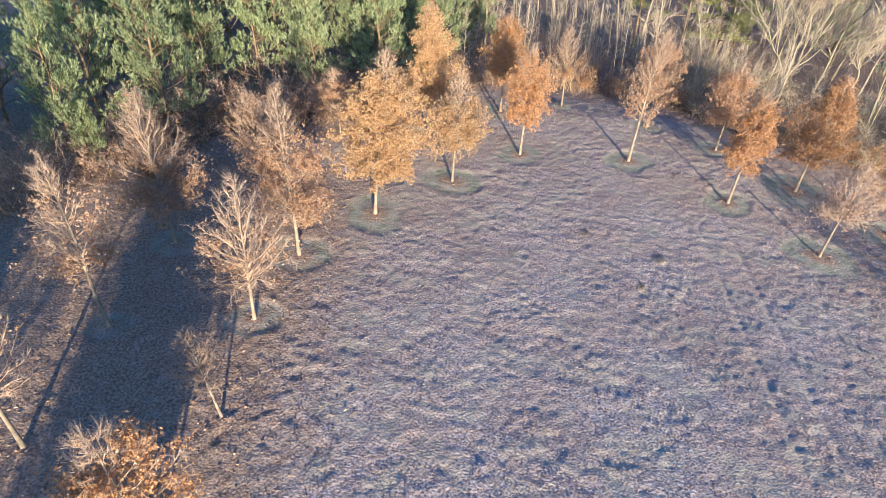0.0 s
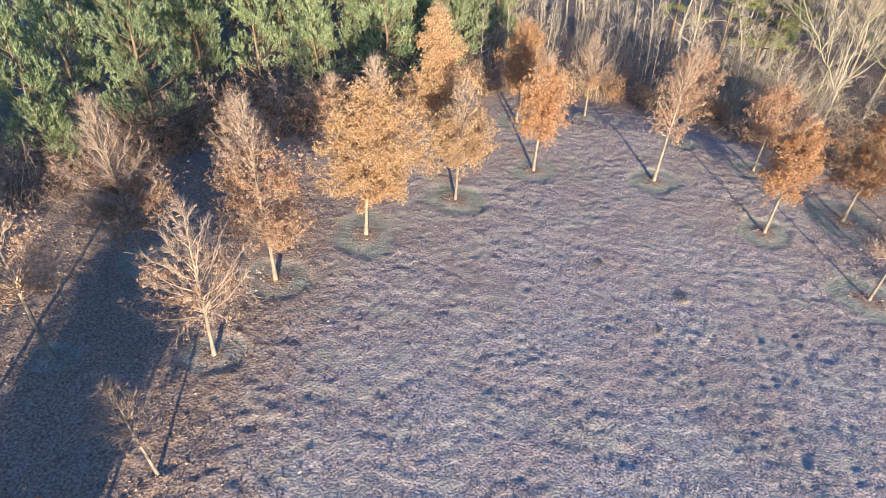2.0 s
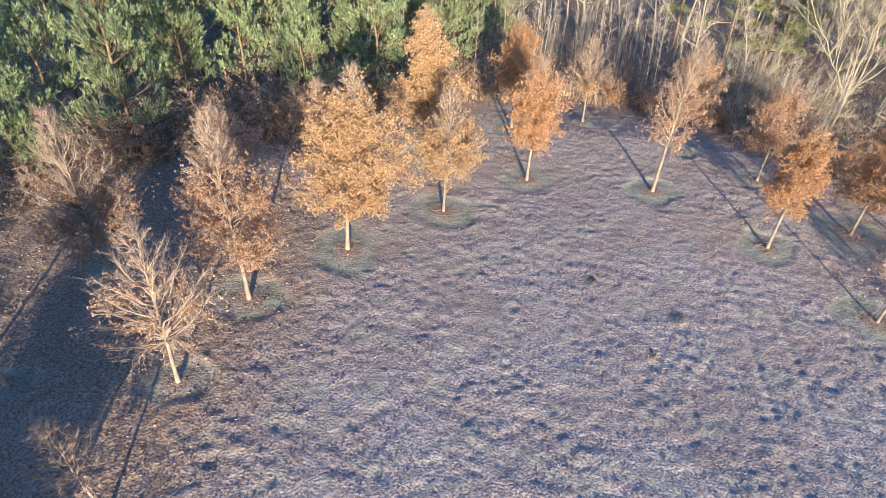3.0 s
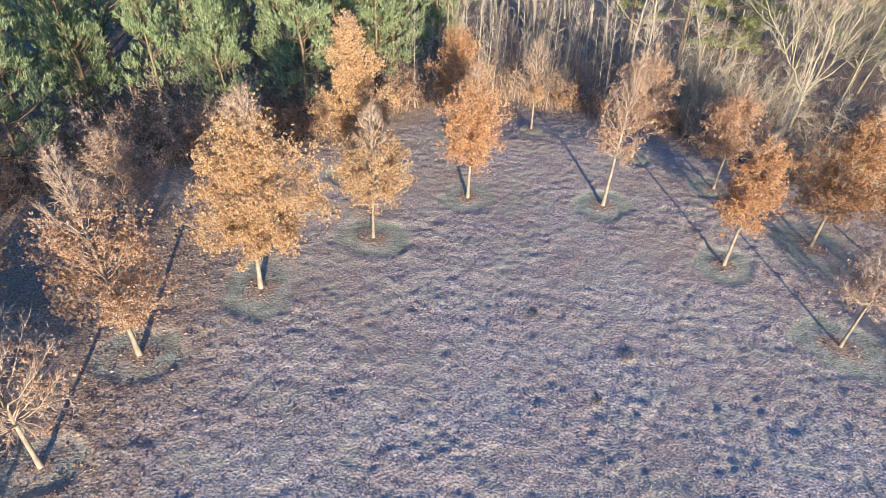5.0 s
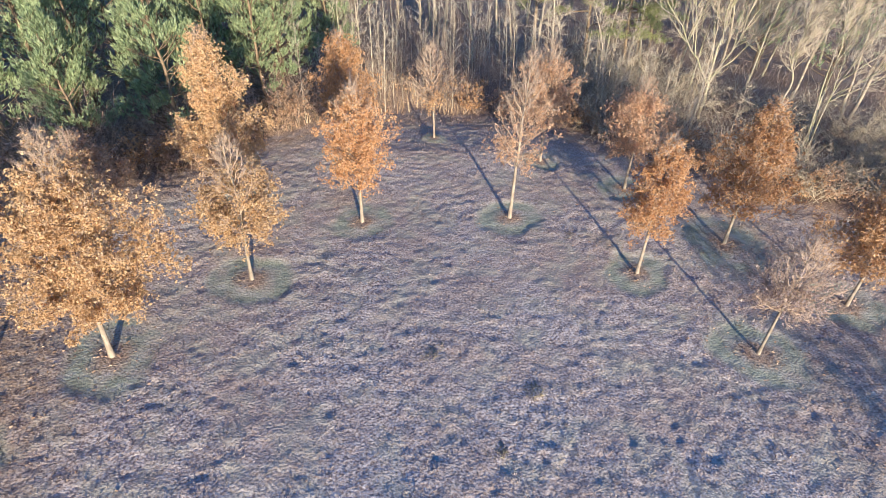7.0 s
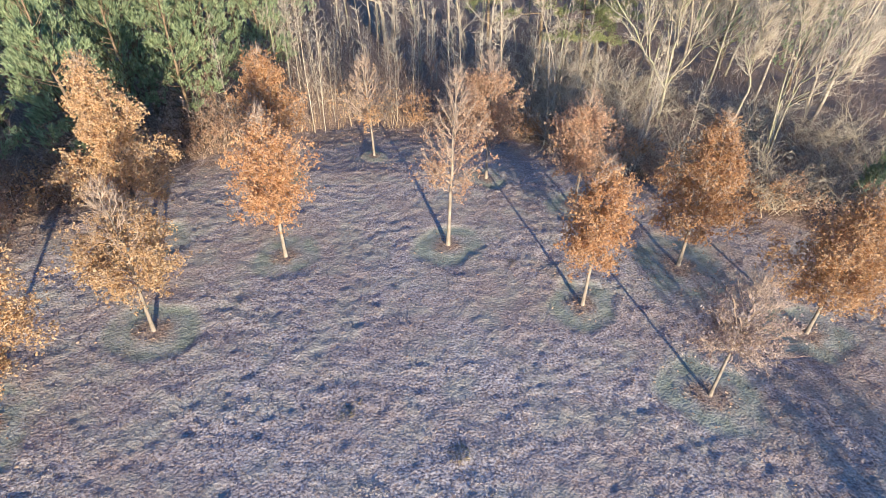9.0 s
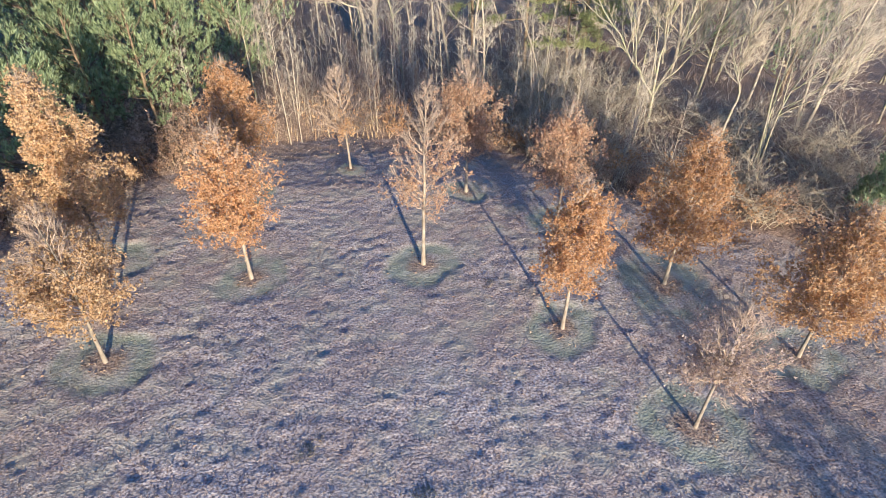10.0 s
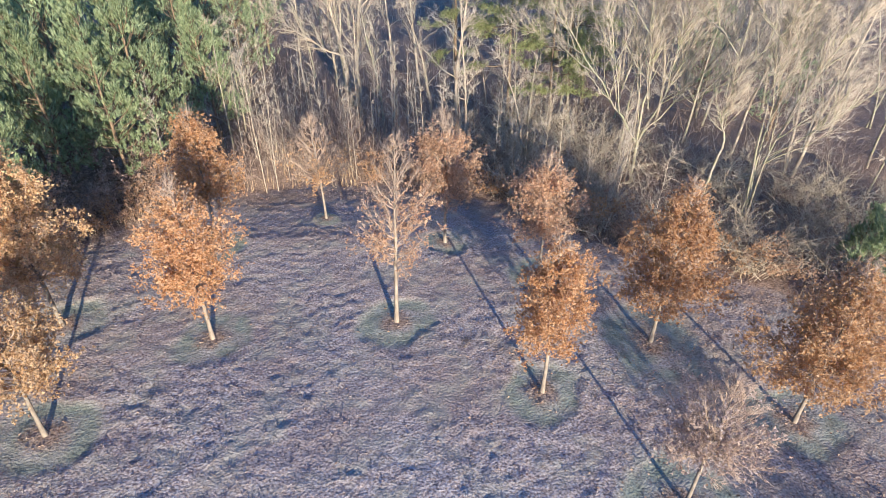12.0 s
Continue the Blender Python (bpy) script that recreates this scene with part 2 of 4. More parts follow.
M_NEEDLE = material("pine_needles", island_mat([(0.0, (0.23, 0.28, 0.145)), (0.5, (0.37, 0.43, 0.225)), (1.0, (0.52, 0.57, 0.315))], 0.7, 0.45))
M_PAD = material("old_pine_needles", island_mat([(0.0, (0.19, 0.20, 0.075)), (0.5, (0.36, 0.375, 0.145)), (1.0, (0.50, 0.50, 0.22))], 0.7, 0.3))
M_GREY = material("grey_bark", bark_mat((0.22, 0.185, 0.145), (0.45, 0.39, 0.30), (0.33, 0.31, 0.18)))
M_GTWIG = material("grey_twig", bark_mat((0.42, 0.34, 0.25), (0.68, 0.575, 0.43)))
M_PALE = material("pale_bark", bark_mat((0.29, 0.235, 0.17), (0.54, 0.455, 0.34)))
M_BRUSH = material("brush_twig", island_mat([(0.0, (0.22, 0.145, 0.105)), (0.5, (0.42, 0.30, 0.22)), (1.0, (0.62, 0.49, 0.37))], 0.85))
# darker copy of brush_twig, with the wood's inner shade put into the colour
M_BRUSH_SHADED = material("shaded_brush", island_mat([(0.0, (0.14, 0.095, 0.07)), (0.5, (0.30, 0.21, 0.16)), (1.0, (0.50, 0.385, 0.295))], 0.85))
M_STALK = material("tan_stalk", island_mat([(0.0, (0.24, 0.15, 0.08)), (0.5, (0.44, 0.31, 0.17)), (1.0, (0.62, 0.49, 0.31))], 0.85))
M_STRAW = material("straw_tuft", island_mat([(0.0, (0.40, 0.32, 0.20)), (0.5, (0.58, 0.48, 0.31)), (1.0, (0.70, 0.61, 0.44))], 0.85, 0.3))
M_OLIVE = material("olive_twig", island_mat([(0.0, (0.30, 0.23, 0.15)), (0.5, (0.51, 0.42, 0.29)), (1.0, (0.70, 0.61, 0.45))], 0.85))
M_LOG = material("cut_wood", bark_mat((0.30, 0.22, 0.14), (0.70, 0.58, 0.42)))

# ---- mesh helpers ----
def np_mesh(name, verts, faces, mat):
    """A mesh from arrays; all faces have the same number of corners."""
    verts, faces = np.asarray(verts, np.float32), np.asarray(faces, np.int32)
    me = bpy.data.meshes.new(name)
    k = faces.shape[1]
    me.vertices.add(len(verts))
    me.vertices.foreach_set("co", verts.ravel())
    me.loops.add(faces.size)
    me.loops.foreach_set("vertex_index", faces.ravel())
    me.polygons.add(len(faces))
    me.polygons.foreach_set("loop_start", np.arange(0, faces.size, k, dtype=np.int32))
    me.update(calc_edges=True)
    me.materials.append(mat)
    return me


def join_mesh(name, chunks):
    """One mesh out of (verts, faces, material) arrays with tris or quads."""
    me = bpy.data.meshes.new(name)
    loops, starts, slots, base, at = [], [], [], 0, 0
    mats = []
    for v, f, m in chunks:
        f = np.asarray(f, np.int32)
        if m not in mats:
            mats.append(m)
        loops.append((f + base).ravel())
        starts.append(at + np.arange(len(f), dtype=np.int32) * f.shape[1])
        slots.append(np.full(len(f), mats.index(m), np.int32))
        base += len(v)
        at += f.size
    V = np.concatenate([np.asarray(c[0], np.float32) for c in chunks])
    loops, starts, slots = np.concatenate(loops), np.concatenate(starts), np.concatenate(slots)
    me.vertices.add(len(V))
    me.vertices.foreach_set("co", V.ravel())
    me.loops.add(len(loops))
    me.loops.foreach_set("vertex_index", loops)
    me.polygons.add(len(starts))
    me.polygons.foreach_set("loop_start", starts)
    me.update(calc_edges=True)
    for m in mats:
        me.materials.append(m)
    me.polygons.foreach_set("material_index", slots)
    return me


def put(name, me, parent=None, label="", kind=""):
    ob = new(name, me)
    ob.parent = parent
    return tagged(ob, label, "", "", kind)


def units(v):
    return v / np.maximum(np.linalg.norm(v, axis=-1, keepdims=True), 1e-9)


def tube_arrays(tubes, sides):
    """Tapered tubes along polylines [(points, radii)], as quads (three-sided ends close to a point)."""
    groups, V, F, base = {}, [], [], 0
    for p, r in tubes:
        groups.setdefault(len(p), []).append((p, r))
    for k, items in groups.items():
        P = np.array([i[0] for i in items], float)
        R = np.array([i[1] for i in items], float)
        T = units(np.gradient(P, axis=1))
        ref = np.where(np.abs(T[..., 2:3]) > 0.8, np.array([1.0, 0, 0]), np.array([0, 0, 1.0]))
        ref = np.repeat(ref[:, :1], k, 1)
        A = units(np.cross(T, ref))
        B = np.cross(T, A)
        ang = np.arange(sides) * 2 * math.pi / sides
        ringv = P[:, :, None] + R[:, :, None, None] * (A[:, :, None] * np.cos(ang)[:, None] + B[:, :, None] * np.sin(ang)[:, None])
        n = len(items)
        V.append(ringv.reshape(-1, 3))
        i, j, s = np.meshgrid(np.arange(n), np.arange(k - 1), np.arange(sides), indexing="ij")
        a = base + (i * k + j) * sides + s
        b = base + (i * k + j) * sides + (s + 1) % sides
        F.append(np.stack([a, b, b + sides, a + sides], -1).reshape(-1, 4))
        base += n * k * sides
    return np.concatenate(V), np.concatenate(F)


def cone_arrays(P, Q, r):
    """Thin three-sided spikes from P to Q: fine twigs and stalks."""
    P, Q = np.asarray(P, float), np.asarray(Q, float)
    T = units(Q - P)
    ref = np.where(np.abs(T[:, 2:3]) > 0.8, np.array([[1.0, 0, 0]]), np.array([[0, 0, 1.0]]))
    A = units(np.cross(T, ref))
    B = np.cross(T, A)
    r = np.broadcast_to(np.asarray(r, float), (len(P),))[:, None]
    c, s = math.cos(2.0944), math.sin(2.0944)
    V = np.stack([P + A * r, P + (A * c + B * s) * r, P + (A * c - B * s) * r, Q], 1).reshape(-1, 3)
    i = np.arange(len(P))[:, None] * 4
    F = np.concatenate([i + [0, 1, 3], i + [1, 2, 3], i + [2, 0, 3]], 0)
    return V, F


def leaf_arrays(C, D, size, rng, fold=0.4):
    """Leaves folded along the midrib, at C along D: four corners, two triangles."""
    n = len(C)
    D = units(D)
    S = units(np.cross(D, rng.normal(size=(n, 3))))
    N = np.cross(D, S)
    L = (size * rng.uniform(0.7, 1.3, n))[:, None]
    W = L * rng.uniform(0.24, 0.38, n)[:, None]
    lift = N * W * fold
    V = np.stack([C, C + D * L * 0.55 + S * W + lift, C + D * L, C + D * L * 0.55 - S * W + lift], 1).reshape(-1, 3)
    i = np.arange(n)[:, None] * 4
    return V, np.concatenate([i + [0, 1, 2], i + [0, 2, 3]], 0)


def bent(rng, p, d, length, k, wob, rise=0.0):
    """A wandering polyline of k points."""
    pts, p, d = [np.array(p, float)], np.array(p, float), np.array(d, float)
    for _ in range(k - 1):
        d = d + rng.normal(size=3) * wob + np.array([0, 0, rise])
        d = d / np.linalg.norm(d)
        p = p + d * length / (k - 1)
        pts.append(p)
    return np.array(pts)


def along(pts, s):
    f = s * (len(pts) - 1)
    i = min(int(f), len(pts) - 2)
    d = pts[i + 1] - pts[i]
    return pts[i] + d * (f - i), d / np.linalg.norm(d)


def sideways(rng, d, spread):
    """A direction that leaves d at about spread radians."""
    a = rng.normal(size=3)
    a -= d * a.dot(d)
    a /= np.linalg.norm(a)
    return d * math.cos(spread) + a * math.sin(spread)


# ---- ground ----
def axis_steps(lo, hi, step):
    out = [1500, 900, 500, 300, 180, 110, 70, 45, 28, 20, 15, 11, 8, 6, 4.5, 3.2, 2.2, 1.5, 1.0, 0.6, 0.3]
    return np.concatenate([[lo - o for o in out], np.arange(lo, hi, step), [hi + o for o in reversed(out)]])


def graded_steps(lo, start, coarse, hi, step):
    """As axis_steps, with a coarser stretch from lo to start."""
    fine = axis_steps(start, hi, step)
    whole = axis_steps(lo, start, coarse)
    return np.concatenate([whole[whole < start - coarse * 0.5], fine[fine >= start]])


def build_ground():
    gx, gy = axis_steps(-13, 32, 0.11), graded_steps(-9, 5.5, 0.18, 47, 0.11)
    X, Y = np.meshgrid(gx, gy, indexing="ij")
    V = lay(X.ravel(), Y.ravel())
    i, j = np.meshgrid(np.arange(len(gx) - 1), np.arange(len(gy) - 1), indexing="ij")
    a = (i * len(gy) + j).ravel()
    F = np.stack([a, a + len(gy), a + len(gy) + 1, a + 1], -1)
    me = np_mesh("ground", V, F, M_GROUND)
    inside, core = ring_at(X.ravel(), Y.ravel())
    wood = np.clip(beyond(X.ravel(), Y.ravel()) / 1.5 + 0.5, 0, 1)
    lit = np.maximum(wood, np.maximum(litter_at(X.ravel(), Y.ravel()) * 0.72 * (1 - 0.4 * inside), core * 0.7))
    green = inside * (1 - core * 0.6) * np.clip(0.1 + 1.3 * bumps(X.ravel(), Y.ravel(), 0.5, 44), 0, 0.9)
    col = np.stack([lit, green, core, np.ones_like(lit)], -1)
    at = me.color_attributes.new("cover", "FLOAT_COLOR", "POINT")
    at.data.foreach_set("color", col.astype(np.float32).ravel())
    me.polygons.foreach_set("use_smooth", np.ones(len(me.polygons), bool))
    tagged(put("ground", me), "frosty dry meadow ground falling gently, leaf-strewn under the woods", "ground", "", "structure")


build_ground()


# ---- young trees ----
def crown_width(z, broad):
    """Half-width of a young crown at height z, 0 at its foot to 1 at its tip; broad crowns are conic, slim ones egg-shaped."""
    z = min(max(z, 0.0), 1.0)
    widest, power = (0.27, 0.95) if broad else (0.35, 1.45)
    if z < widest:
        return 0.55 + 0.45 * math.sin(z / widest * math.pi / 2)
    return 0.06 + 0.94 * (1 - ((z - widest) / (1 - widest)) ** power)


def burst_arrays(C, D, reach, width, per, rng, open_angle=0.9, fold=0.3, sliver=False):
    """Sprays of leaves or needles that share one root: per blades at each C, fanned round D."""
    n = len(C)
    D = np.repeat(units(D), per, 0)
    d = units(D + units(rng.normal(size=(n * per, 3))) * open_angle * rng.uniform(0.35, 1.25, (n * per, 1)))
    side = units(np.cross(d, rng.normal(size=(n * per, 3))))
    L = (np.repeat(np.broadcast_to(reach, (n,)), per) * rng.uniform(0.55, 1.2, n * per))[:, None]
    W = L * width * rng.uniform(0.7, 1.3, (n * per, 1))
    root = np.repeat(C, per, 0)
    if sliver:
        V = np.concatenate([C[:, None], np.stack([root + d * L * 0.55 + side * W, root + d * L], 1).reshape(n, per * 2, 3)], 1).reshape(-1, 3)
        base = np.arange(n)[:, None] * (1 + per * 2)
        a = base + 1 + np.arange(per)[None] * 2
        return V, np.stack([np.broadcast_to(base, a.shape), a, a + 1], -1).reshape(-1, 3)
    up = np.cross(d, side) * W * fold
    V = np.concatenate([C[:, None], np.stack([root + d * L * 0.6 + side * W + up, root + d * L, root + d * L * 0.6 - side * W + up], 1).reshape(n, per * 3, 3)], 1).reshape(-1, 3)
    base = np.arange(n)[:, None] * (1 + per * 3)
    k = np.arange(per)[None] * 3
    a = base + 1 + k
    return V, np.stack([np.broadcast_to(base, a.shape), a, a + 1, a + 2], -1).reshape(-1, 4)


def young_tree(k, x, y, H, clear, R, sprays, tone, leaf_top, lx, ly, ring):
    rng = np.random.default_rng(100 + k)
    r0 = 0.0088 * H + 0.010
    n = 12
    s = np.linspace(0, 1, n)
    drift = np.cumsum(rng.normal(size=(n, 2)) * 0.03, 0)
    drift -= drift[0]
    trunk = np.stack([lx * H * s + drift[:, 0] * s, ly * H * s + drift[:, 1] * s, s * H * 0.97], -1)
    rad = r0 * (1 - s) ** 0.8 + 0.009
    rad[0] *= 1.35
    lobes = rng.uniform(0, 6.28, 4)
    boughs, twigs_p, twigs_q, seats, heads = [], [], [], [], []
    count = int(24 + R * 20)
    clear += 0.4
    span = H - clear * 0.92
    for b in range(count):
        z = ((b + rng.uniform(0.1, 0.9)) / count) ** 0.92
        az = b * 2.39996 + rng.uniform(-0.5, 0.5)
        lobe = 1 + 0.13 * math.sin(2 * az + lobes[0] + 4 * z) + 0.10 * math.sin(3 * az + lobes[1] - 7 * z) + 0.06 * math.sin(5 * az + lobes[2] + 11 * z)
        r = R * crown_width(z, R > 1.9) * lobe * rng.uniform(0.72, 1.04)
        zt = clear * 0.92 + span * z
        rise = 0.62 + 0.48 * z + rng.uniform(-0.16, 0.16)
        z0 = min(max(clear * rng.uniform(0.92, 1.12), zt - r * math.tan(rise)), H * 0.93)
        p0, _ = along(trunk, min(0.97, z0 / (H * 0.97)))
        axis, _ = along(trunk, min(0.97, zt / (H * 0.97)))
        p2 = np.array([axis[0] + math.cos(az) * r, axis[1] + math.sin(az) * r, zt])
        p1 = (p0 + p2) / 2 + np.array([0, 0, -0.06 * r]) + rng.normal(size=3) * 0.05 * (0.5 + r)
        u = np.linspace(0, 1, 6)[:, None]
        pl = p0 * (1 - u) ** 2 + 2 * u * (1 - u) * p1 + u * u * p2
        pl[1:] += rng.normal(size=(5, 3)) * 0.03
        L = float(np.linalg.norm(np.diff(pl, axis=0), axis=1).sum())
        limbs = [(pl, np.linspace(min(r0 * 0.5, 0.009 + 0.012 * L), 0.004, 6))]
        boughs.append(limbs)
        for c in range(int(4 + L * 3.9)):
            q1, d1 = along(pl, rng.uniform(0.15, 1.0))
            L2 = L * rng.uniform(0.12, 0.28) + 0.16
            sub = bent(rng, q1, sideways(rng, d1, rng.uniform(0.45, 0.95)) + np.array([0, 0, 0.12]), L2, 4, 0.12, 0.02)
            twigs_p.append(sub[0])
            twigs_q.append(sub[-1])
            seats.append(sub[-1])
            heads.append(units(sub[-1] - sub[-2]))
            for e in range(4):
                q2, d3 = along(sub, rng.uniform(0.1, 1.0))
                dd = sideways(rng, d3, rng.uniform(0.3, 0.8))
                tip = q2 + dd * rng.uniform(0.15, 0.38)
                twigs_p.append(q2)
                twigs_q.append(tip)
                seats.append(tip)
                heads.append(dd)
        if z > 0.3:      # upright whips that stand past the leaves
            for w in range(15):
                q1, d1 = along(pl, rng.uniform(0.5, 1.0))
                up = units(sideways(rng, d1, rng.uniform(0.1, 0.5)) + np.array([0, 0, 0.6]))
                reach = rng.uniform(0.3, 0.75)
                twigs_p.append(q1)
                twigs_q.append(q1 + up * reach)
                seats.append(q1 + up * reach * 0.4)
                heads.append(up)
    tree = tagged(new("oak_tree", None), "", "tree", "young oaks round the meadow")
    tree.location = spot(x, y)
    tv, tf = tube_arrays([(trunk, rad)], 9)
    put("trunk", np_mesh("trunk", tv, tf, M_OAK), tree, "pale grey-brown stem")
    for limbs in boughs:
        lv, lf = tube_arrays(limbs, 3)
        put("limb", np_mesh("limb", lv, lf, M_TWIG), tree)
    cv, cf = cone_arrays(twigs_p, twigs_q, 0.0068)
    put("twig_mass", np_mesh("twig_mass", cv, cf, M_TWIG), tree, "", "stuff")
    P, D = np.array(seats), np.array(heads)
    Z = (P[:, 2] - clear * 0.92) / span
    w = np.clip((leaf_top + 0.10 - Z) / 0.20, 0.02, 1)
    lump = bumps(P[:, 0] + P[:, 1] * 0.4, P[:, 2] * 1.1 + P[:, 1] * 0.9, 0.55, k)
    w *= (0.85 if sprays > 1000 else 0.5 if sprays > 600 else 0.06) + np.clip((lump - 0.32) / 0.4, 0, 1) ** 1.3
    pick = rng.choice(len(P), int(sprays * 5.0), p=w / w.sum())
    C = P[pick] + rng.normal(size=(len(pick), 3)) * 0.085
    face = D[pick] * 0.7 + rng.normal(size=(len(pick), 3)) * 0.35 + np.array([0, 0, -0.15])
    vv, ff = burst_arrays(C, face, 0.083, 0.6, 6, rng, 1.8, sliver=True)
    put("crown", np_mesh("crown", vv, ff, TONES[int(round(tone * 6))]), tree, "", "stuff")
    shade = "golden tan" if tone < 0.28 else "orange-brown" if tone < 0.5 else "pinkish brown" if tone < 0.75 else "dull purple-brown"
    if sprays < 50:
        text = "nearly bare young oak with grey twigs in the grass"
    elif sprays < 350:
        text = "thin young oak with few " + shade + " leaves and bare twigs"
    elif leaf_top < 0.75:
        text = "young oak with " + shade + " leaves low down and a bare top"
    else:
        text = "young oak with a full crown of dry " + shade + " leaves"
    tagged(tree, text)
    return tree


for k, o in enumerate(OAKS):
    young_tree(k, *o)


# ---- pines ----
def pine_tree(seed, H, per=12, label="green pine with upswept needle shoots at the wood's edge", thin=1.0, shoots=5):
    rng = np.random.default_rng(500 + seed)
    s = np.linspace(0, 1, 10)
    trunk = np.stack([np.cumsum(rng.normal(size=10) * 0.05), np.cumsum(rng.normal(size=10) * 0.05), s * H], -1)
    trunk[:, :2] -= trunk[0, :2]
    limbs, twig_p, twig_q, seats, heads, reach = [], [], [], [], [], []
    levels = int(H / 0.58)
    for lv in range(levels):
        q = (lv + 0.6) / levels
        if q < 0.07:
            continue
        for b in range(int(rng.integers(4, 7))):
            at, _ = along(trunk, min(0.985, q + rng.uniform(-0.02, 0.02)))
            az = rng.uniform(0, 2 * math.pi)
            rise = 0.12 + 0.75 * q ** 1.5 + rng.uniform(-0.15, 0.2)
            L = (0.285 * H * (1 - q) ** 0.80 + 0.16) * rng.uniform(0.6, 1.2)
            d = np.array([math.cos(az) * math.cos(rise), math.sin(az) * math.cos(rise), math.sin(rise)])
            pl = bent(rng, at, d, L, 5, 0.08, 0.13)
            limbs.append((pl, np.linspace(0.016 + 0.011 * L, 0.009, 5)))
            if q < 0.13:      # dead grey boughs low on the stem
                continue
            ends = [(pl[-1], pl[-1] - pl[-2])]
            for c in range(int((1.5 + L * 2.0) * thin)):
                p1, d1 = along(pl, rng.uniform(0.30, 0.92))
                d2 = units(sideways(rng, d1, rng.uniform(0.5, 1.0)) + np.array([0, 0, 0.45]))
                L2 = rng.uniform(0.30, 0.65)
                twig_p.append(p1)
                twig_q.append(p1 + d2 * L2)
                ends.append((p1 + d2 * L2, d2))
            for tip, d2 in ends:      # a bushy head of shoots at each branch end
                for c in range(shoots):
                    root = tip + rng.normal(size=3) * np.array([0.13, 0.13, 0.10])
                    way = units(units(d2) * 0.8 + rng.normal(size=3) * 0.3 + np.array([0, 0, 0.9]))
                    size = rng.uniform(0.22, 0.32)
                    for step in (0.0, 0.75):      # needles sit all along a shoot
                        seats.append(root + way * size * step)
                        heads.append(way)
                        reach.append(size)
    seats.append(trunk[-1])
    heads.append(np.array([0, 0, 1.0]))
    reach.append(0.45)
    V, F = burst_arrays(np.array(seats), np.array(heads), np.array(reach), 0.125 * math.sqrt(9 / per), per, rng, 0.55, sliver=True)
    tree = tagged(new("pine_tree", None), label, "tree", "pines behind the meadow")
    tv, tf = tube_arrays([(trunk, 0.010 * H * (1 - s) ** 0.8 + 0.012)], 8)
    put("trunk", np_mesh("trunk", tv, tf, M_PINE), tree)
    bv, bf = tube_arrays(limbs, 3)
    cv, cf = cone_arrays(twig_p, twig_q, 0.013)
    put("crown", join_mesh("crown", [(bv, bf, M_PINE), (cv, cf, M_PINE), (V, F, M_NEEDLE)]), tree, "", "stuff")
    return tree


def tall_pine(seed, H):
    """An old pine: bare reddish stem, level boughs with flat needle pads high up."""
    rng = np.random.default_rng(700 + seed)
    trunk = bent(rng, (0, 0, 0), (0, 0, 1), H, 9, 0.03, 0.03)
    limbs, S, D = [], [], []
    for b in range(30):
        q = rng.uniform(0.25, 0.97)
        at, _ = along(trunk, q)
        az = rng.uniform(0, 6.28)
        L = (1.1 - q) * 3.6 * rng.uniform(0.6, 1.1) + 0.5
        pl = bent(rng, at, (math.cos(az), math.sin(az), 0.12), L, 6, 0.14, 0.03)
        limbs.append((pl, np.linspace(0.02 + 0.015 * L, 0.01, 6)))
        for c in range(int(4 + L * 5)):
            p1, d1 = along(pl, rng.uniform(0.4, 1.0))
            d2 = units(sideways(rng, d1, rng.uniform(0.4, 1.2)) * np.array([1, 1, 0.3]) + np.array([0, 0, 0.25]))
            L2 = rng.uniform(0.3, 0.9)
            limbs.append((np.array([p1, p1 + d2 * L2 * 0.5, p1 + d2 * L2]), np.array([0.012, 0.009, 0.006])))
            for e in range(5):
                S.append(p1 + d2 * L2 * rng.uniform(0.5, 1.1) + rng.normal(size=3) * np.array([0.16, 0.16, 0.05]))
                D.append(units(d2 + rng.normal(size=3) * 0.5 + np.array([0, 0, 0.5])))
    per = 12
    S, D = np.repeat(np.array(S), per, 0), np.repeat(np.array(D), per, 0)
    n = len(S)
    nd = units(D * 0.7 + units(np.cross(D, rng.normal(size=(n, 3)))))
    side = units(np.cross(nd, rng.normal(size=(n, 3))))
    ln, wd = rng.uniform(0.12, 0.20, (n, 1)), rng.uniform(0.03, 0.05, (n, 1))
    base = S + rng.normal(size=(n, 3)) * 0.05
    V = np.stack([base - side * wd * 0.3, base + nd * ln * 0.45 + side * wd * 0.5, base + nd * ln], 1).reshape(-1, 3)
    tree = tagged(new("pine_tree", None), "old pine with level yellow-green needle pads in the wood", "tree", "pines behind the meadow")
    tv, tf = tube_arrays([(trunk, np.linspace(0.011 * H, 0.03, 9))], 8)
    put("trunk", np_mesh("trunk", tv, tf, M_PINE), tree)
    bv, bf = tube_arrays(limbs, 3)
    put("crown", join_mesh("crown", [(bv, bf, M_PINE), (V, np.arange(n * 3).reshape(-1, 3), M_PAD)]), tree, "", "stuff")
    return tree


def scatter(rng, x0, x1, y0, y1, gap, test, tries=4000, limit=400):
    got = []
    for _ in range(tries):
        x, y = rng.uniform(x0, x1), rng.uniform(y0, y1)
        if test(x, y) and all((x - a) ** 2 + (y - b) ** 2 > gap * gap for a, b in got):
            got.append((x, y))
            if len(got) >= limit:
                break
    return got


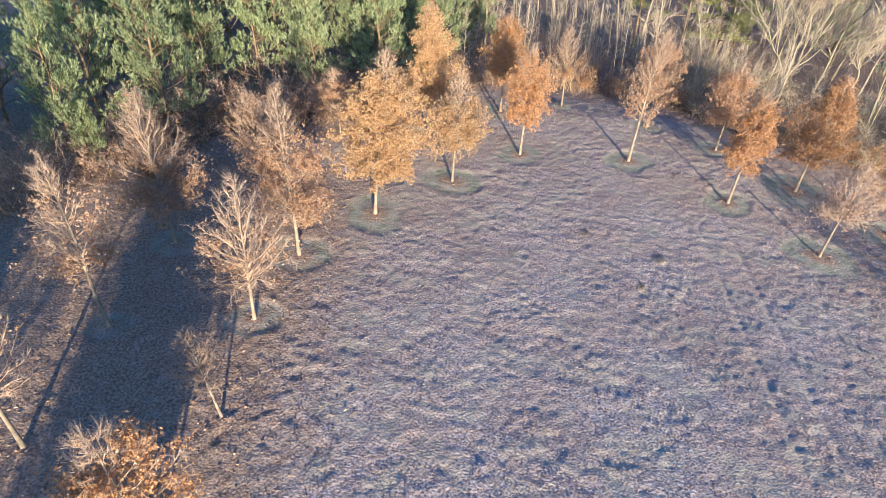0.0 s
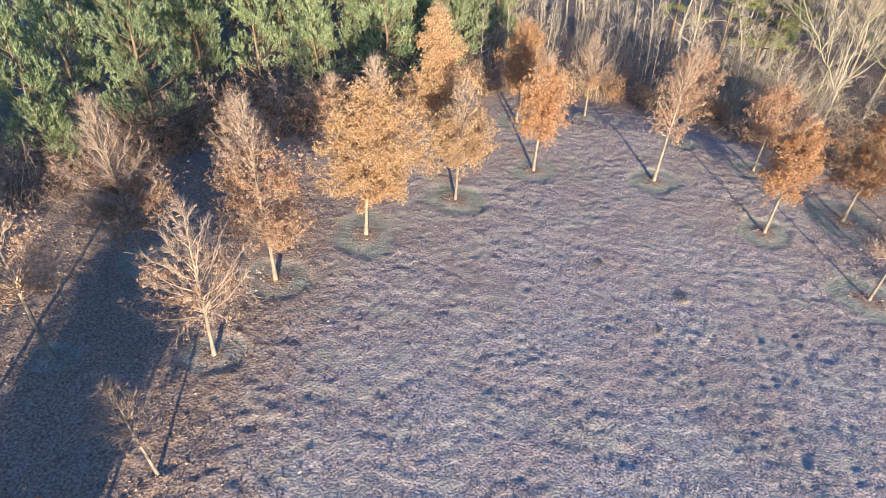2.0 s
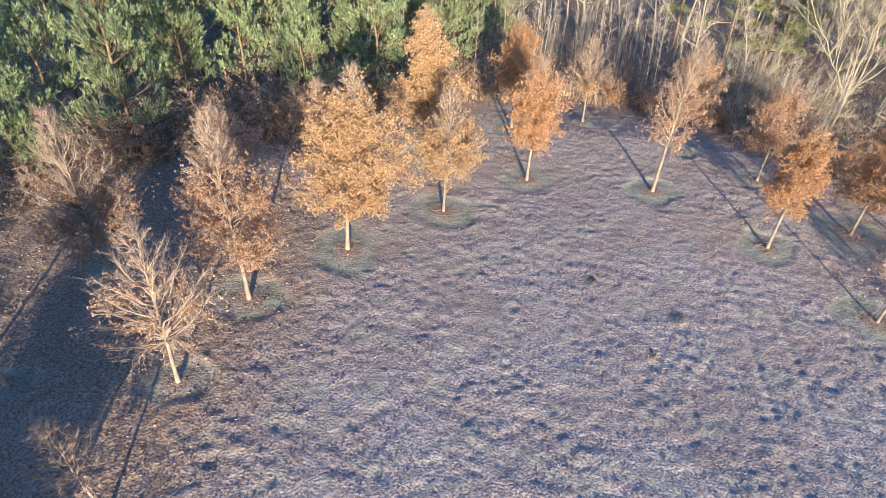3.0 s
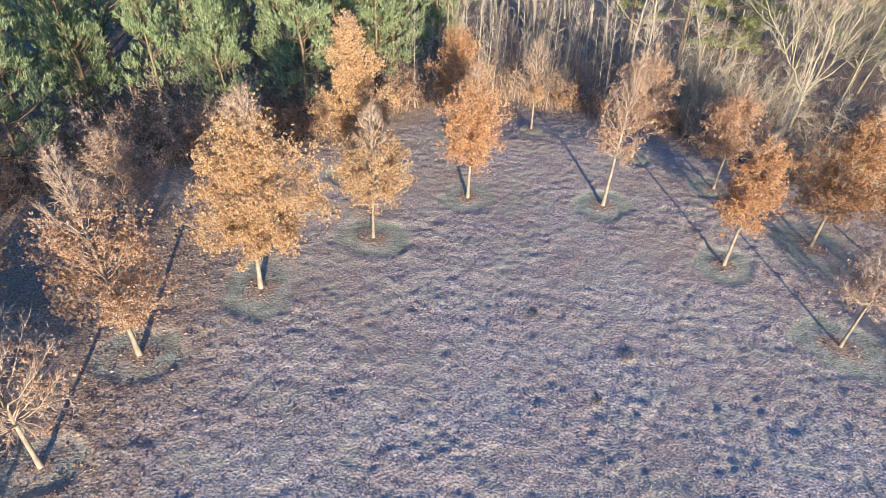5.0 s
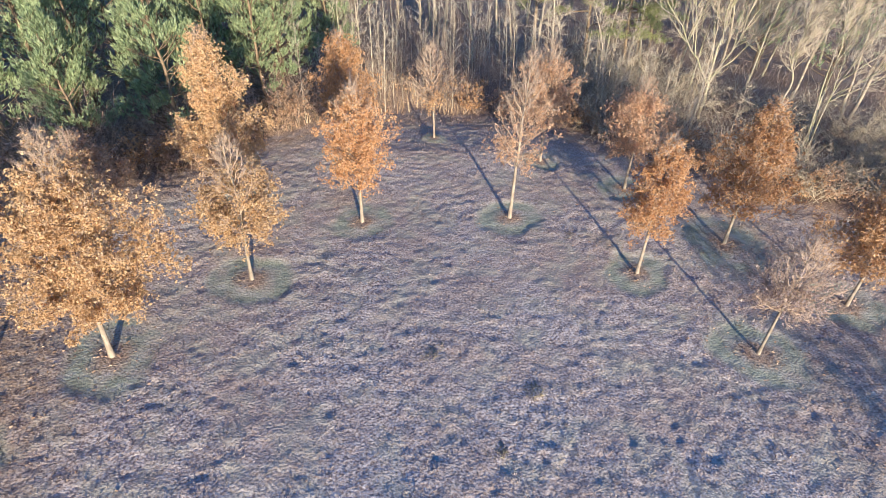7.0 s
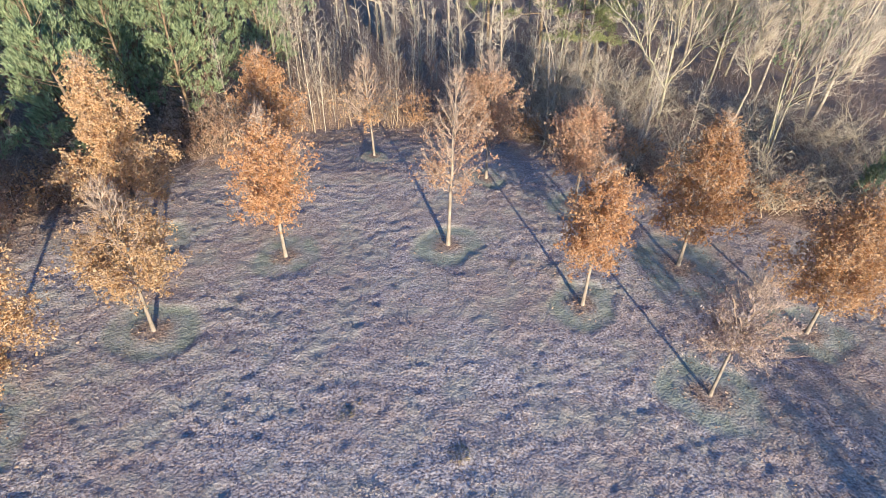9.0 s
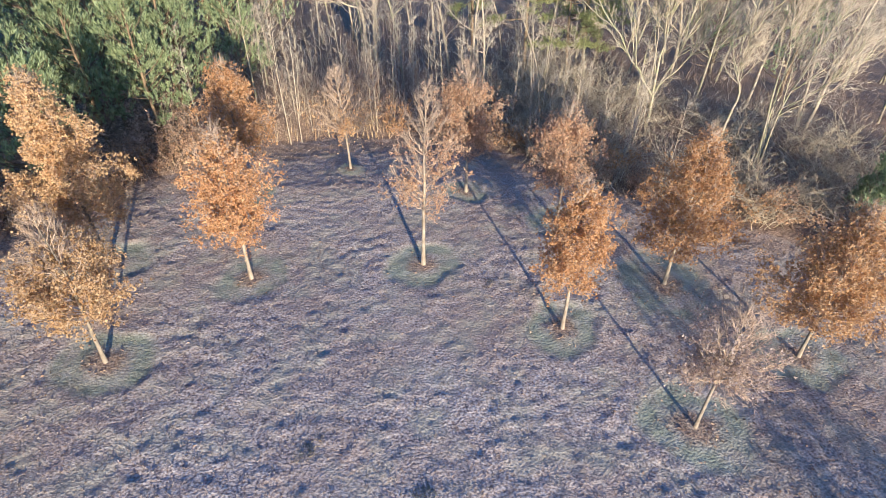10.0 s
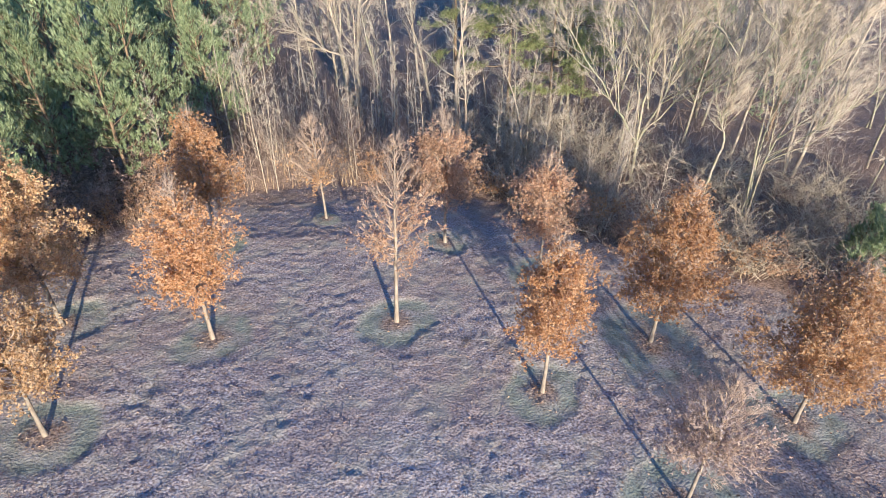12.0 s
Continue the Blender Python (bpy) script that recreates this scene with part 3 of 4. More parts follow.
def copies(kinds, places, rng, lo=0.85, hi=1.15):
    """Copies of the kinds at plan places; the first of each kind is itself placed."""
    used = set()
    for n, (x, y) in enumerate(places):
        src_i = n % len(kinds)
        m = Matrix.Translation(spot(x, y)) @ Matrix.Rotation(rng.uniform(0, 6.28), 4, "Z") @ Matrix.Diagonal((*([rng.uniform(lo, hi)] * 3), 1))
        if src_i in used:
            copy_thing(kinds[src_i], m)
        else:
            used.add(src_i)
            kinds[src_i].matrix_basis = m
            kinds[src_i].scale = (1, 1, 1)


rng = np.random.default_rng(7)
pine_zone = lambda x, y: 2.0 < beyond(x, y) + 0 and x < 4.0 - max(0, y - 62) * 0.1 and beyond(x, y) < 34
pine_places = scatter(rng, -34, 5, 14, 78, 2.35, lambda x, y: bool(pine_zone(x, y)), 6000, 74)
front = [p for p in pine_places if beyond(*p) < 8.0] + [(-15.4, 37.3), (-18.3, 35.0)]
back = [p for p in pine_places if beyond(*p) >= 8.0]
copies([pine_tree(i, h, 9, shoots=3) for i, h in enumerate((9.2, 10.4, 8.4, 9.8))], front, rng, 0.85, 1.12)
copies([pine_tree(10 + i, h, 5, "green pine standing deep in the wood", 0.8, 2) for i, h in enumerate((10.4, 9.6))], back + [(37, 57), (41, 53)], rng, 0.95, 1.25)
behind = pine_tree(30, 7.6, 4, "green pine standing at the meadow's western side", 1.0, 3)
copies([behind], [(-4.1, -8.0), (-4.6, -4.2), (-3.9, -9.4), (-4.4, -5.4), (-4.0, -6.7), (-3.5, -10.6), (-4.9, -3.0), (-3.3, -12.0), (-2.9, -13.8), (-2.6, -15.4), (-4.9, -6.4)], rng, 0.98, 1.12)
copies([pine_tree(32, 12.0, 4, "tall green pine standing at the meadow's western side", 1.0, 2)], [(-9.8, -13.0), (-10.6, -9.4), (-12.8, -8.0), (-15.4, -6.5), (-18.6, -4.0), (-12.0, -13.0), (-15.8, -10.5)], rng, 0.98, 1.12)
copies([pine_tree(31, 5.2, 4, "young green pine standing at the meadow's western side", 1.0, 2)], [(-5.9, -6.6), (-5.5, -8.8), (-5.8, -3.2), (-6.2, -4.9)], rng, 0.92, 1.05)
copies([tall_pine(1, 13.0), tall_pine(2, 11.5), tall_pine(3, 14.0)], [(21.8, 54.6), (24.6, 53.4), (26.8, 56.8), (18.6, 58.6), (29.0, 60.0)], rng, 0.95, 1.1)
small = pine_tree(20, 6.0, 6, "small dark green conifer beside the brush")
copies([small], [(35.2, 34.6), (-16.8, 25.9), (35.7, 37.0)], rng, 0.45, 0.7)


# ---- bare wood ----
def bare_tree(seed, H, stems, spread, mat, label, lean=0.1, twig_scale=1.0, low=0.25):
    rng = np.random.default_rng(900 + seed)
    big, mid, tp, tq = [], [], [], []
    for st in range(stems):
        az = st * 2.4 + rng.uniform(0, 1)
        d = np.array([math.cos(az) * lean, math.sin(az) * lean, 1.0])
        h = H * rng.uniform(0.8, 1.0) if st else H
        pl = bent(rng, (rng.uniform(-0.15, 0.15) * (stems > 1), rng.uniform(-0.15, 0.15) * (stems > 1), 0), d, h, 9, 0.07, 0.02)
        r = 0.0068 * H / math.sqrt(stems) + 0.012
        big.append((pl, r * (1 - np.linspace(0, 1, 9)) ** 0.85 + 0.010))
        for b in range(int(h * 1.9 / stems ** 0.5)):
            s = low + (1 - low) * rng.uniform(0, 1) ** 0.9 * 0.98
            at, d0 = along(pl, s)
            d1 = sideways(rng, d0, rng.uniform(0.65, 1.25)) + np.array([0, 0, 0.12])
            L = spread * H * (1.05 - s) * rng.uniform(0.6, 1.2) + 0.4
            br = bent(rng, at, d1, L, 5, 0.18, 0.06)
            mid.append((br, np.linspace(0.010 + 0.010 * L, 0.007, 5)))
            for c in range(int(3 + L * 2.8)):
                p1, dd = along(br, rng.uniform(0.2, 0.98))
                d2 = sideways(rng, dd, rng.uniform(0.4, 0.9)) + np.array([0, 0, 0.12])
                L2 = rng.uniform(0.3, 0.45) * (0.5 + 0.5 * L)
                sb = bent(rng, p1, d2, L2, 3, 0.14, 0.04)
                tp.append(sb[0])
                tq.append(sb[-1])
                for e in range(int(4 * twig_scale)):
                    p2, d3 = along(sb, rng.uniform(0.2, 1.0))
                    tp.append(p2)
                    tq.append(p2 + sideways(rng, d3, rng.uniform(0.35, 1.0)) * rng.uniform(0.25, 0.85))
    tree = tagged(new("bare_tree", None), label, "tree", "bare trees of the wood")
    v, f = tube_arrays(big, 7)
    put("trunk", np_mesh("trunk", v, f, mat), tree)
    v, f = tube_arrays(mid, 3)
    v2, f2 = cone_arrays(tp, tq, 0.0095)
    put("crown", join_mesh("crown", [(v, f, mat), (v2, f2, M_GTWIG)]), tree, "", "stuff")
    return tree


def sapling(seed, H):
    rng = np.random.default_rng(1300 + seed)
    pl = bent(rng, (0, 0, 0), (rng.normal() * 0.05, rng.normal() * 0.05, 1), H, 8, 0.025, 0.02)
    tp, tq = [], []
    for b in range(int(H * 6)):
        s = rng.uniform(0.15, 0.99)
        at, d0 = along(pl, s)
        br = bent(rng, at, sideways(rng, d0, rng.uniform(0.6, 1.0)), (1.15 - s) * H * 0.16 + 0.12, 3, 0.1, 0.08)
        tp.append(br[0])
        tq.append(br[-1])
        for e in range(4):
            p2, d3 = along(br, rng.uniform(0.2, 1))
            tp.append(p2)
            tq.append(p2 + sideways(rng, d3, 0.5) * rng.uniform(0.12, 0.35))
    tree = tagged(new("sapling", None), "slender pale bare sapling at the edge of the wood", "tree", "saplings along the wood")
    v, f = tube_arrays([(pl, np.linspace(0.0036 * H + 0.004, 0.005, 8))], 5)
    put("trunk", np_mesh("trunk", v, f, M_PALE), tree)
    v, f = cone_arrays(tp, tq, 0.009)
    put("crown", np_mesh("crown", v, f, M_GTWIG), tree, "", "stuff")
    return tree


def shrub(seed, H, mat, label, arch):
    rng = np.random.default_rng(1700 + seed)
    stems, tp, tq = [], [], []
    for st in range(18):
        az = rng.uniform(0, 6.28)
        d = (math.cos(az) * arch, math.sin(az) * arch, 1.0)
        pl = bent(rng, (rng.normal() * 0.35, rng.normal() * 0.35, 0), d, H * rng.uniform(0.7, 1.25), 5, 0.18, -0.10 * arch)
        stems.append((pl, np.linspace(0.015, 0.007, 5)))
        for b in range(9):
            p1, d1 = along(pl, rng.uniform(0.2, 1))
            q1 = p1 + sideways(rng, d1, rng.uniform(0.4, 1.0)) * rng.uniform(0.4, 1.0)
            tp.append(p1)
            tq.append(q1)
            for e in range(2):
                p2 = p1 + (q1 - p1) * rng.uniform(0.2, 1)
                tp.append(p2)
                tq.append(p2 + sideways(rng, units(q1 - p1), 0.7) * rng.uniform(0.2, 0.5))
    bush = tagged(new("shrub", None), label, "shrub", "shrubs along the wood")
    v, f = tube_arrays(stems, 3)
    v2, f2 = cone_arrays(tp, tq, 0.0075)
    put("branch_mass", join_mesh("branch_mass", [(v, f, mat), (v2, f2, mat)]), bush, "", "stuff")
    return bush


# big trees that can be told apart
def place_tree(ob, x, y, turn=0.0, tilt=0.0, tilt_az=0.0):
    ob.matrix_basis = Matrix.Translation(spot(x, y)) @ Matrix.Rotation(radians(tilt), 4, Vector((math.cos(radians(tilt_az)), math.sin(radians(tilt_az)), 0))) @ Matrix.Rotation(radians(turn), 4, "Z")


def limbed_tree(seed, x, y, label, lines, radius, spread=2.6, mat=None):
    """A big bare tree from its main lines: each is a list of (right, up, away) from the foot, and its thickness."""
    rng = np.random.default_rng(2100 + seed)
    mat = mat or M_GREY
    right, away = np.array([0.87, -0.48, 0]), np.array([0.48, 0.87, 0])
    tree = tagged(new("bare_tree", None), label, "tree", "bare trees of the wood")
    tree.location = spot(x, y)
    tp, tq, fine = [], [], []
    for n, (thick, pts) in enumerate(lines):
        K = np.array([right * a + away * c + np.array([0, 0, b]) for a, b, c in pts])
        u = np.linspace(0, len(K) - 1, len(K) * 3)
        P = np.stack([np.interp(u, np.arange(len(K)), K[:, k]) for k in range(3)], -1)
        P[1:-1] = P[1:-1] * 0.5 + (P[2:] + P[:-2]) * 0.25
        P[1:-1] += rng.normal(size=(len(P) - 2, 3)) * 0.045
        R = radius * thick * 0.78 * (1 - np.linspace(0, 1, len(P)) ** 0.8 * 0.86)
        v, f = tube_arrays([(P, R)], 7)
        put("trunk" if n == 0 else "limb", np_mesh("limb", v, f, mat), tree)
        length = np.linalg.norm(np.diff(P, axis=0), axis=1).sum()
        for b in range(int(length * 2.6)):
            s0 = rng.uniform(0.2 if n else 0.45, 1.0)
            at, d0 = along(P, s0)
            L = spread * (1.2 - s0) * rng.uniform(0.6, 1.3) + 0.7
            br = bent(rng, at, sideways(rng, d0, rng.uniform(0.35, 0.85)) + np.array([0, 0, 0.25]), L, 6, 0.10, 0.05)
            fine.append((br, np.linspace(0.012 + 0.010 * L, 0.007, 6)))
            for c in range(int(4 + L * 3.2)):
                p1, dd = along(br, rng.uniform(0.12, 0.98))
                sb = bent(rng, p1, sideways(rng, dd, rng.uniform(0.35, 0.8)), rng.uniform(0.35, 0.55) * (0.7 + 0.5 * L), 3, 0.12, 0.04)
                tp.append(sb[0])
                tq.append(sb[-1])
                for e in range(5):
                    p2, d3 = along(sb, rng.uniform(0.1, 1.0))
                    tp.append(p2)
                    tq.append(p2 + sideways(rng, d3, rng.uniform(0.3, 0.8)) * rng.uniform(0.25, 0.8))
    v, f = tube_arrays(fine, 3)
    v2, f2 = cone_arrays(tp, tq, 0.0095)
    put("crown", join_mesh("crown", [(v, f, mat), (v2, f2, M_GTWIG)]), tree, "", "stuff")
    return tree


limbed_tree(1, 28.0, 46.5, "large pale bare tree with spreading mossy limbs", [
    (1.0, [(0, -0.2, 0), (-0.05, 2.3, 0), (-0.1, 3.9, 0), (0.0, 6.7, 0.2), (0.1, 9.7, 0.4), (0.2, 12.7, 0.4), (0.3, 15.7, 0.5)]),
    (0.66, [(-0.05, 2.6, 0), (-1.3, 4.4, -0.3), (-2.9, 6.6, -0.6), (-4.6, 8.9, -0.8), (-6.2, 10.9, -1.0), (-7.6, 12.5, -1.0)]),
    (0.66, [(0.0, 2.8, 0), (0.9, 5.5, -0.2), (1.7, 8.5, -0.3), (2.6, 11.9, -0.4), (3.5, 15.3, -0.6)]),
    (0.55, [(-0.08, 3.5, 0), (-0.7, 6.3, 0.5), (-1.3, 9.1, 1.0), (-1.9, 11.9, 1.3), (-2.4, 14.9, 1.6)]),
    (0.55, [(0.0, 3.1, 0), (1.6, 5.3, 0.3), (3.2, 7.9, 0.7), (4.7, 10.9, 1.0), (5.9, 13.9, 1.2)]),
    (0.45, [(0.05, 5.3, 0.2), (-0.3, 8.3, -0.4), (-0.6, 11.5, -0.8), (-0.7, 14.9, -1.0)]),
    (0.40, [(-1.3, 4.4, -0.35), (-1.9, 7.1, -0.6), (-2.7, 10.1, -0.7), (-3.5, 13.3, -0.9)]),
    (0.40, [(-2.9, 6.6, -0.6), (-4.4, 7.3, -0.2), (-6.2, 8.1, 0.2), (-7.8, 8.6, 0.4)]),
    (0.40, [(0.9, 5.5, -0.3), (1.2, 8.5, -0.8), (1.4, 11.7, -1.2), (1.5, 14.7, -1.4)]),
    (0.36, [(1.6, 5.3, 0.3), (3.6, 6.5, 0.0), (5.6, 8.1, -0.2), (7.2, 10.1, -0.3)])], 0.135)
limbed_tree(2, 30.4, 42.6, "leaning bare tree with a crooked pale trunk", [
    (1.0, [(0, -0.2, 0), (0.05, 1.3, 0), (0.2, 3.1, 0), (0.45, 4.5, 0), (0, 5.7, 0), (0.05, 8.4, 0), (0.1, 11.8, 0), (0.1, 13.5, 0)]),
    (0.5, [(0.05, 7.5, 0), (0.9, 9.2, 0), (1.8, 10.2, 0), (2.8, 11.8, 0)]),
    (0.4, [(0.05, 8.8, 0), (-1.2, 10.2, 0), (-1.9, 12.2, 0)])], 0.14, 1.8)
limbed_tree(3, 32.4, 41.4, "many-stemmed bare tree with mossy leaning trunks", [
    (1.0, [(-0.1, -0.2, 0), (-0.15, 2.9, 0), (-0.5, 6.2, 0), (-0.47, 9.4, 0.2), (-0.4, 12.3, 0.4), (-0.3, 14.2, 0.5)]),
    (0.85, [(0.05, -0.2, 0.2), (-0.2, 6.2, 0.4), (0.26, 9.2, 0.5), (0.28, 13.1, 0.6), (0.4, 14.6, 0.6)]),
    (0.75, [(0.15, -0.2, -0.2), (0.1, 4.6, -0.2), (1.1, 8.2, -0.4), (1.9, 10.7, -0.5), (2.7, 13.2, -0.6)]),
    (0.5, [(-0.45, 9.6, 0.2), (-1.7, 10.9, 0), (-2.6, 12.8, 0)]),
    (0.5, [(0.1, 3.8, -0.2), (1.6, 5.8, -0.6), (3.2, 7.8, -0.9), (4.4, 9.6, -1.1)])], 0.10)
limbed_tree(4, 10.7, 59.0, "tall pale double-trunked bare tree in the wood", [
    (1.0, [(0, -0.2, 0), (-0.2, 3.0, 0), (-0.9, 6.4, 0), (-1.6, 9.0, 0), (-2.2, 13.0, 0)]),
    (1.0, [(0.5, -0.2, 0), (0.9, 4.5, 0), (1.8, 9.0, 0), (2.2, 14.0, 0)]),
    (0.45, [(-0.2, 3.4, 0), (-2.0, 4.2, -0.4), (-4.2, 5.6, -0.8), (-6.4, 6.6, -1.0)]),
    (0.45, [(-0.9, 6.4, 0), (-2.6, 8.0, 0.4), (-4.0, 10.5, 0.6)]),
    (0.4, [(1.4, 7.0, 0), (3.2, 8.6, 0.3), (4.6, 11.0, 0.3)])], 0.24, 2.6, M_PALE)
edge_places = scatter(rng, 3, 29, 46, 64, 2.2, lambda x, y: 3.5 < beyond(x, y) < 14, 4000, 15)
copies([bare_tree(30 + i, h, 1, sp, m, "slender grey-brown bare tree with dense fine twigs", 0.08, 1.2, 0.2)
        for i, (h, sp, m) in enumerate(((8.5, 0.24, M_PALE), (7.0, 0.28, M_GREY), (9.5, 0.22, M_PALE)))], edge_places, rng, 0.8, 1.15)
place_tree(sapling(1, 9.5), 6.1, 46.2)
place_tree(sapling(2, 8.6), 6.7, 46.5)
bare_places = scatter(rng, 3, 85, 24, 105, 4.4, lambda x, y: 5.0 < beyond(x, y) < (40 if x < 38 else 75) and x > 3.5 + max(0, y - 60) * 0.05 and (x < 46 or y > 30) and math.hypot(x - 29, y - 44) > 9, 8000, 74)
bare_places += scatter(rng, 24, 52, 44, 80, 3.2, lambda x, y: 6.0 < beyond(x, y) and math.hypot(x - 29, y - 44) > 9, 4000, 34)
copies([bare_tree(10 + i, h, s, sp, m, "grey-brown bare tree with fine twigs in the wood", 0.15, 1.0, 0.25)
        for i, (h, s, sp, m) in enumerate(((12.0, 1, 0.30, M_GREY), (10.0, 2, 0.32, M_GREY), (13.0, 1, 0.28, M_PALE), (9.0, 1, 0.36, M_GREY)))], bare_places, rng, 0.8, 1.15)
sap_places = scatter(rng, 2, 27, 40, 58, 0.75, lambda x, y: 0.6 < beyond(x, y) < 7 and x > 1.5, 5000, 90)
copies([sapling(10 + i, h) for i, h in enumerate((5.0, 6.2, 4.2, 7.0, 5.5))], sap_places, rng, 0.7, 1.2)
shrub_places = scatter(rng, -22, 48, 14, 62, 1.9, lambda x, y: 0.8 < beyond(x, y) < 4.0 + (x > 22) * 6 and math.hypot(x - 28, y - 45) > 2.8, 6000, 62)
west = [p for p in shrub_places if p[0] < 18]
east = [p for p in shrub_places if p[0] >= 18]
copies([shrub(i, h, M_BRUSH, "tangled brown leafless shrub under the trees", 0.5) for i, h in enumerate((1.8, 2.4, 1.4))], west, rng, 0.8, 1.3)
east += scatter(rng, 18, 44, 30, 58, 1.5, lambda x, y: 0.8 < beyond(x, y) < 13 and math.hypot(x - 33, y - 36) > 2.5 and math.hypot(x - 30, y - 42.5) > 1.2 and math.hypot(x - 28, y - 45) > 2.8, 6000, 60)
copies([shrub(5 + i, h, M_OLIVE, "olive-tan arching bramble thicket at the wood's edge", 0.9) for i, h in enumerate((1.9, 2.4, 2.9))], east, rng, 0.8, 1.4)


# standing dead stalks, countless, along the wood and under the pines
def build_stalks():
    r = np.random.default_rng(31)
    n = 200000
    x, y = r.uniform(-24, 85, n), r.uniform(5, 98, n)
    b = beyond(x, y)
    dense = np.where(b < 3, 0.6, np.where(x > 26, 0.30, 0.12) + np.where((x > 2) & (x < 30), 0.36 * np.exp(-(b - 3) / 8.0), 0.36 * np.exp(-(b - 3) / 4.5))) * (bumps(x, y, 1.8, 12) > 0.36)
    keep = (b > 0.15) & (b < np.where(x < 38, 42, 70)) & (r.uniform(size=n) < dense * 0.62) & ((x > 3) | (b < 9))
    x, y, b = x[keep], y[keep], b[keep]
    m = len(x)
    h = r.uniform(0.5, 1.0, m) ** 1.5 * np.where(b < 2.5, 1.8, np.where(x > 2, 2.3, 1.8)) * (0.5 + bumps(x, y, 3, 13))
    P = lay(x, y)
    lean = np.where(x > 22, 0.38, 0.16)
    Q = P + np.stack([r.normal(size=m) * lean * h, r.normal(size=m) * lean * h, h], -1)
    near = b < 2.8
    # stalks farther in take the brush brown darkened to stand for shade
    chunks = [(*cone_arrays(P[near], Q[near], 0.009 + 0.004 * h[near]), M_STALK), (*cone_arrays(P[~near], Q[~near], 0.007 + 0.004 * h[~near]), M_BRUSH_SHADED)]
    for e in range(3):
        f = r.uniform(0.25, 0.95, (m, 1))
        A = P + (Q - P) * f
        D = units(r.normal(size=(m, 3)) * np.array([1, 1, 0.5]) + np.array([0, 0, 0.5])) * (0.12 + 0.22 * h[:, None]) * r.uniform(0.6, 1.4, (m, 1))
        chunks.append((*cone_arrays(A, A + D, 0.010), M_BRUSH_SHADED))
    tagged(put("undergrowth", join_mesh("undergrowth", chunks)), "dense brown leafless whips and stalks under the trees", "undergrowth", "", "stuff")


def leafy_shrub(seed, H, mat, label):
    rng = np.random.default_rng(1900 + seed)
    stems, C, D = [], [], []
    for st in range(14):
        az = rng.uniform(0, 6.28)
        pl = bent(rng, (rng.normal() * 0.3, rng.normal() * 0.3, 0), (math.cos(az) * 0.7, math.sin(az) * 0.7, 1.0), H * rng.uniform(0.6, 1.2), 5, 0.16, -0.04)
        stems.append((pl, np.linspace(0.014, 0.005, 5)))
        for b in range(7):
            p1, d1 = along(pl, rng.uniform(0.25, 1))
            sb = bent(rng, p1, sideways(rng, d1, 0.8), rng.uniform(0.25, 0.6), 3, 0.15)
            stems.append((sb, np.linspace(0.007, 0.004, 3)))
            for e in range(9):
                C.append(along(sb, rng.uniform(0.2, 1))[0] + rng.normal(size=3) * 0.06)
                D.append(rng.normal(size=3) + np.array([0, 0, -0.4]))
    bush = tagged(new("shrub", None), label, "shrub", "leafy shrubs along the wood")
    v, f = tube_arrays(stems, 3)
    put("branch_mass", np_mesh("branch_mass", v, f, M_BRUSH), bush, "", "stuff")
    v, f = leaf_arrays(np.array(C), np.array(D), 0.12, rng)
    put("leafage", np_mesh("leafage", v, f, mat), bush, "", "stuff")
    return bush


leafy_places = [(31.6, 36.5), (33.0, 35.0), (30.3, 37.5), (25.3, 40.0), (23.4, 40.9), (12.6, 47.7), (14.7, 47.3), (3.1, 44.8), (-0.8, 41.0),
                (-3.8, 37.5), (-6.6, 35.4), (-12.1, 31.9), (-14.9, 27.9), (-16.8, 25.2), (-13.5, 33.3), (-11.1, 33.0), (-2.2, 39.1), (19.2, 45.4), (20.3, 44.6), (22.6, 43.4), (24.2, 41.8), (17.4, 46.6), (-9.6, 34.6), (-5.2, 37.6), (1.0, 43.6), (21.8, 42.2), (34.2, 33.5), (-13.2, 29.6)]
copies([leafy_shrub(1, 1.7, TONES[4], "low shrub keeping its rusty brown dead leaves"), leafy_shrub(2, 1.3, TONES[5], "low shrub keeping its rusty brown dead leaves"),
        leafy_shrub(3, 2.1, TONES[3], "low shrub keeping its rusty brown dead leaves")], leafy_places, rng, 0.75, 1.25)
thicket = scatter(rng, -19, 2, 18, 46, 1.5, lambda x, y: 0.2 < beyond(x, y) < 4.5, 4000, 34)
copies([leafy_shrub(6, 3.0, TONES[5], "tall thin shrub with dull brown dead leaves under pines"), leafy_shrub(7, 2.6, TONES[4], "tall thin shrub with dull brown dead leaves under pines"),
        shrub(21, 3.2, M_BRUSH, "tall tangled brown leafless shrub under pines", 0.4)], thicket, rng, 0.75, 1.25)
build_stalks()


# ---- grass ----
def tufts(x, y, height, per, mat, name, label, r, lean=0.9, width=0.10):
    """Grass tufts that fan out of one root each; height in metres."""
    n = len(x)
    C = lay(x, y, -0.012)
    az, le = r.uniform(0, 6.28, n), np.abs(r.normal(size=n)) * 0.35
    D = np.stack([np.cos(az) * le, np.sin(az) * le, np.ones(n)], -1)
    V, F = burst_arrays(C, D, height * 1.25, width, per, r, lean, sliver=True)
    tagged(put(name, np_mesh(name, V, F, mat)), label, "grass", "", "stuff")


